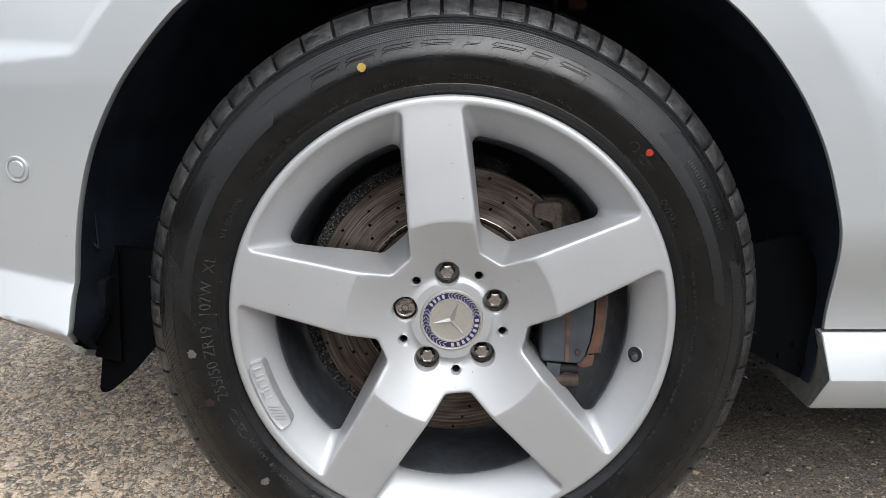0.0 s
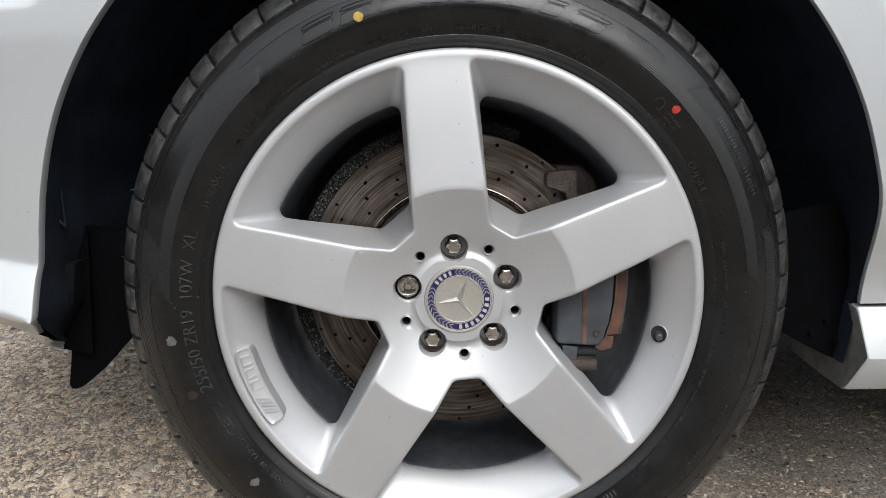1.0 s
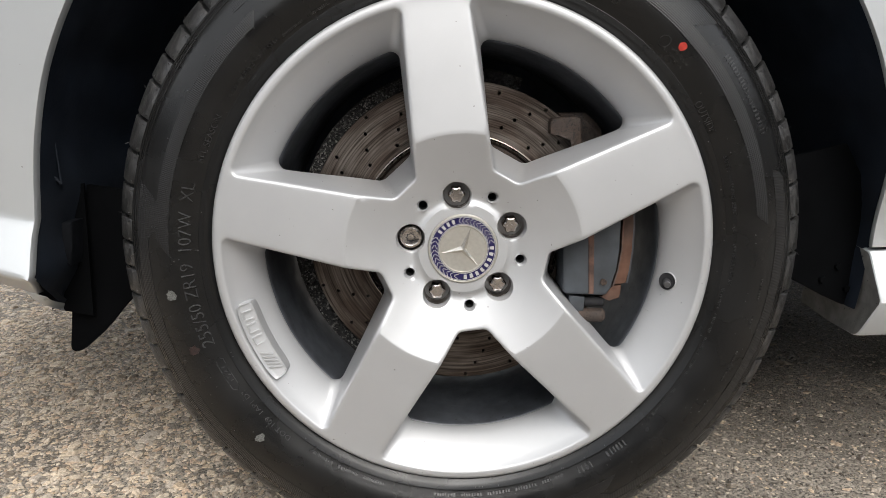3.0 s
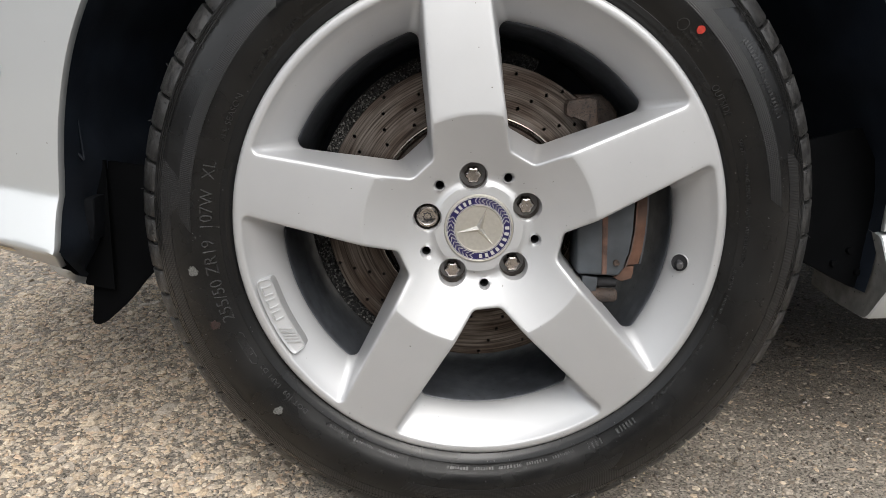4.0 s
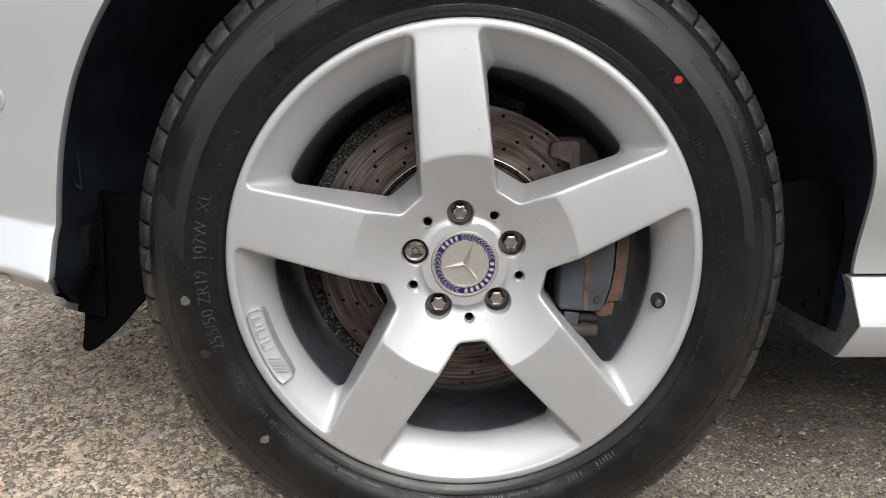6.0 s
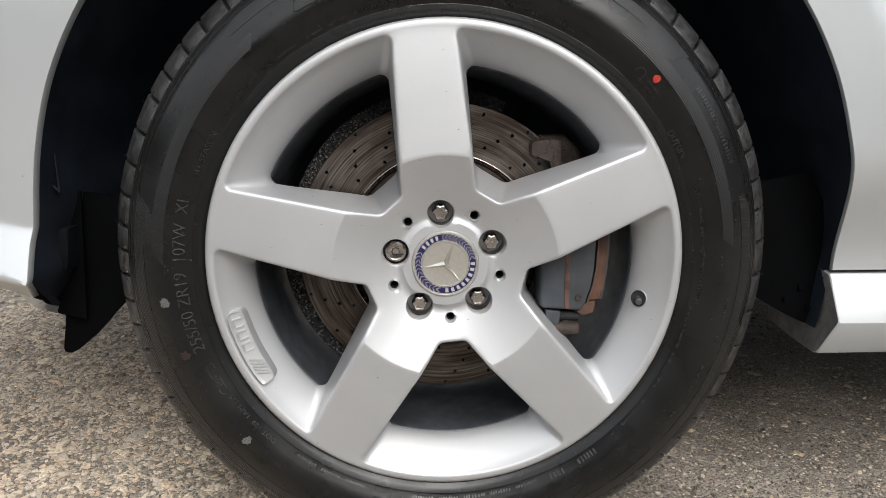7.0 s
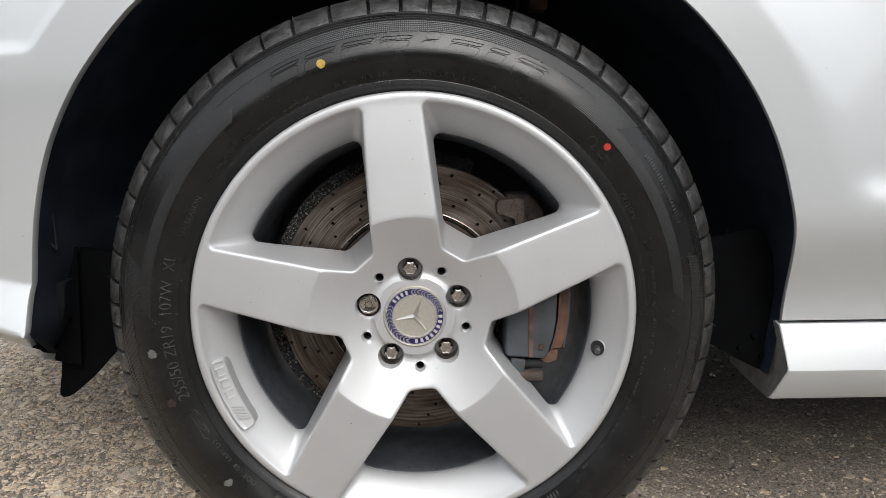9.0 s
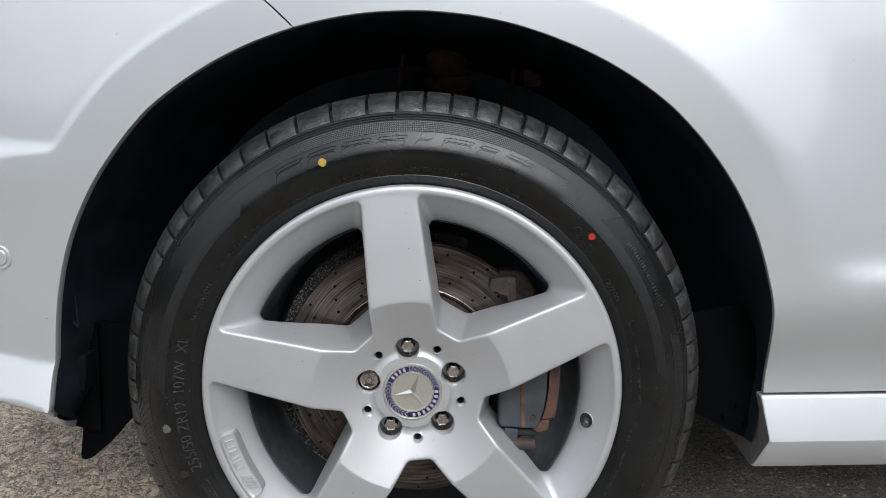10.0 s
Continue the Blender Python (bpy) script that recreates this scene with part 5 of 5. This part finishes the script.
# moulding nibs scattered over the wall
rng = random.Random(5)
bm = bmesh.new()
for k in range(230):
    deg, r = rng.uniform(0, 360), rng.choice((rng.uniform(0.268, 0.33), 0.2688, 0.296, 0.3125, 0.3345))
    p = wall_point(r, deg, 0.0)
    if p.z < 0.03:
        continue
    tube(bm, p + Vector((0, 0.0005, 0)), p + Vector((rng.uniform(-0.0006, 0.0006), -rng.uniform(0.0008, 0.0022), rng.uniform(-0.0006, 0.0006))), 0.0005, 0.0003, 5)
nibs = part("moulding_nib", bm, LETTER, wheel, smooth=False)
tagged(nibs, "tiny rubber nibs left from moulding", kind="stuff")
bm = bmesh.new()
for k in range(34):
    deg = rng.uniform(-5, 185)
    r, y = rng.choice(((0.3640, 0.008), (0.3665, 0.025), (0.368, 0.045)))
    a, b = polar(r - 0.001, deg, y), polar(r + rng.uniform(0.0010, 0.0035), deg + rng.uniform(-0.5, 0.5), y - rng.uniform(0, 0.002))
    tube(bm, a, b, 0.0004, 0.0002, 5)
hairs = part("tread_whiskers", bm, TREAD, wheel, smooth=False)
tagged(hairs, "fine rubber whiskers standing on the new tread", kind="stuff")

# ---------- stamped plate and valve in the rim's bevel ----------


def bevel_y(r):
    return -0.0262 + 0.0387 * bevel_fall(min(1, max(0, (0.2465 - r) / (0.2465 - 0.2145))))


def bevel_plate(a0, a1, r0, r1):
    """A shallow tray standing out of the bevel, with a raised border."""
    bm = bmesh.new()
    n = 60
    mid_a, mid_r = (a0 + a1) / 2, (r0 + r1) / 2
    loops = []
    top = lambda r, e: lerp_table([(0.2265, -0.0212), (0.2445, -0.0288)], r) + e
    for shrink, e, base in ((0.0, 0.0, True), (0.0002, 0.0008, False), (0.0006, 0.0, False), (0.0011, 0.0, False), (0.0017, 0.0016, False)):
        ring = []
        for i in range(n):
            t = TAU * i / n
            u, v = math.cos(t), math.sin(t)
            p = 7.0
            k = (abs(u) ** p + abs(v) ** p) ** (-1 / p)
            hr, ha = (r1 - r0) / 2 - shrink, (a1 - a0) / 2 - math.degrees(shrink / mid_r)
            v2 = v * k
            u2 = max(-1, min(1, u * k))
            r = mid_r + hr * v2
            a = mid_a + ha * u2
            ring.append(bm.verts.new(polar(r, a, bevel_y(r) + 0.002 if base else top(r, e))))
        if loops:
            bridge(bm, loops[-1], ring)
        loops.append(ring)
    for f in (0.6, 0.25, 0.0):
        ring = []
        for v in loops[4]:
            r = math.hypot(v.co.x, v.co.z - ZC)
            a = math.degrees(math.atan2(v.co.z - ZC, v.co.x))
            r = mid_r + (r - mid_r) * f
            ring.append(bm.verts.new(polar(r, a, top(r, 0.0016))))
        bridge(bm, loops[-1], ring)
        loops.append(ring)
    bmesh.ops.remove_doubles(bm, verts=bm.verts[:], dist=0.00002)
    part("stamped_plate", bm, ALLOY, wheel, "raised silver plate with stamped strokes", angle=50)
    y = lambda r: top(r, 0.0016)
    strokes = []
    w = (a1 - a0)
    for k in range(5):
        s = a1 - 2.0 - k * 1.05
        strokes.append([(s, r0 + 0.0034), (s - 1.9, r1 - 0.0034)])
    for c in (a0 + 10.4, a0 + 6.9, a0 + 3.4):
        strokes.append([(c - 1.2, r0 + 0.0044), (c - 1.3, r1 - 0.0040)])
        strokes.append([(c + 1.0, r0 + 0.0044), (c + 0.9, r1 - 0.0040)])
        strokes.append([(c - 1.3, r1 - 0.0045), (c + 0.9, r1 - 0.0045)])
    for (b0, q0), (b1, q1) in strokes:
        bm = bmesh.new()
        p, q = polar(q0, b0, y(q0)), polar(q1, b1, y(q1))
        d = (q - p).normalized()
        side = d.cross(Vector((0, 1, 0))).normalized() * 0.0007
        up = Vector((0, -0.0016, 0))
        lo = [bm.verts.new(x) for x in (p - side * 1.4, p + side * 1.4, q + side * 1.4, q - side * 1.4)]
        hi = [bm.verts.new(x + up) for x in (p - side, p + side, q + side, q - side)]
        bm.faces.new(hi)
        bridge(bm, lo, hi)
        part("stamped_stroke", bm, ALLOY, wheel, smooth=False)


bevel_plate(191.8, 213.4, 0.2272, 0.2446)

c = polar(0.2238, -11.7, -0.0030)
axis = (polar(0.2238 - 0.6, -11.7, -0.0030 - 0.62) - c).normalized()
q = axis.to_track_quat('Z', 'Y').to_matrix()
bm = bmesh.new()
last = None
for rad, h in ((0.0104, -0.0010), (0.0099, 0.0002), (0.0095, 0.0003), (0.0092, -0.0002), (0.0088, -0.004)):
    ring = [bm.verts.new(c + q @ Vector((rad * math.cos(TAU * i / 32), rad * math.sin(TAU * i / 32), h))) for i in range(32)]
    if last:
        bridge(bm, last, ring)
    last = ring
part("valve_seat", bm, ALLOY, wheel)
# shallow near-black dish, its colour standing in for the shade of a hole
bm = bmesh.new()
disc_of(bm, c + axis * 0.0003, axis, 0.0091, 24, -0.002)
part("valve_hole", bm, HOLE, wheel)
bm = bmesh.new()
tube(bm, c + Vector((0.0005, 0.002, -0.001)), c + Vector((-0.002, -0.0075, -0.0015)), 0.0042, 0.0038, 16)
tube(bm, c + Vector((-0.002, -0.0075, -0.0015)), c + Vector((-0.0023, -0.0085, -0.0016)), 0.0038, 0.0030, 16)
part("valve_cap", bm, CAPGREY, wheel, "dark grey valve cap")

# ---------- parking sensor ----------
sx, sz = -0.4925, 0.526
sy = side_y(sx, sz)
nrm = Vector((side_y(sx + 0.01, sz) - side_y(sx - 0.01, sz), -0.02, side_y(sx, sz + 0.01) - side_y(sx, sz - 0.01))).normalized()
q = nrm.to_track_quat('Z', 'Y').to_matrix()
c = Vector((sx, sy, sz))
for name, mat, prof, label in (("sensor_collar", PAINT, ((0.0145, -0.002), (0.0143, 0.0012), (0.0132, 0.0018), (0.0108, 0.0012), (0.0102, -0.001)), "silver ring of the parking sensor"),
                               ("sensor_gap", SEAMBLACK, ((0.0106, -0.0002), (0.0088, -0.0002)), ""),
                               ("sensor_disc", PAINT, ((0.0092, -0.001), (0.0091, 0.0012), (0.0084, 0.0018), (0.0001, 0.0019)), "silver face of the parking sensor")):
    bm = bmesh.new()
    last = None
    for rad, h in prof:
        ring = [bm.verts.new(c + q @ Vector((rad * math.cos(TAU * i / 40), rad * 1.06 * math.sin(TAU * i / 40), h))) for i in range(40)]
        if last:
            bridge(bm, last, ring)
        last = ring
    part(name, bm, mat, bumper, label)
bm = bmesh.new()
rows = []
for i in range(13):
    x = -0.500 - 0.085 * i / 12
    zb = 0.335 + 0.26 * (-x - 0.441)
    h = 0.010 * math.sin(math.pi * (0.08 + 0.92 * i / 12)) ** 0.6 + 0.001
    rows.append([Vector((x, side_y(x, z) - 0.0012, z)) for z in (zb - 0.013 - h, zb - 0.013 - h / 2, zb - 0.013)])
grid(bm, rows)
part("reflector_strip", bm, REFLECT, bumper, "scuffed pale amber strip under the bumper")

# screws and clips of the liner
for x, y, z in ((0.432, 0.0445, 0.300), (0.444, 0.0445, 0.273), (0.415, 0.0445, 0.285)):
    bm = bmesh.new()
    tube(bm, (x, y + 0.002, z), (x, y - 0.002, z), 0.0045, 0.0035, 14)
    part("liner_screw", bm, DEEP_BLACK, liner)
for x, y, z, w in ((0.443, 0.162, 0.361, 0.012), (0.456, 0.132, 0.3815, 0.004)):
    bm = bmesh.new()
    solid_box(bm, (x - 0.004, y, z), (w, 0.006, 0.0026), 0.0006)
    part("liner_clip", bm, CAPSILVER, liner, "small bright clip")
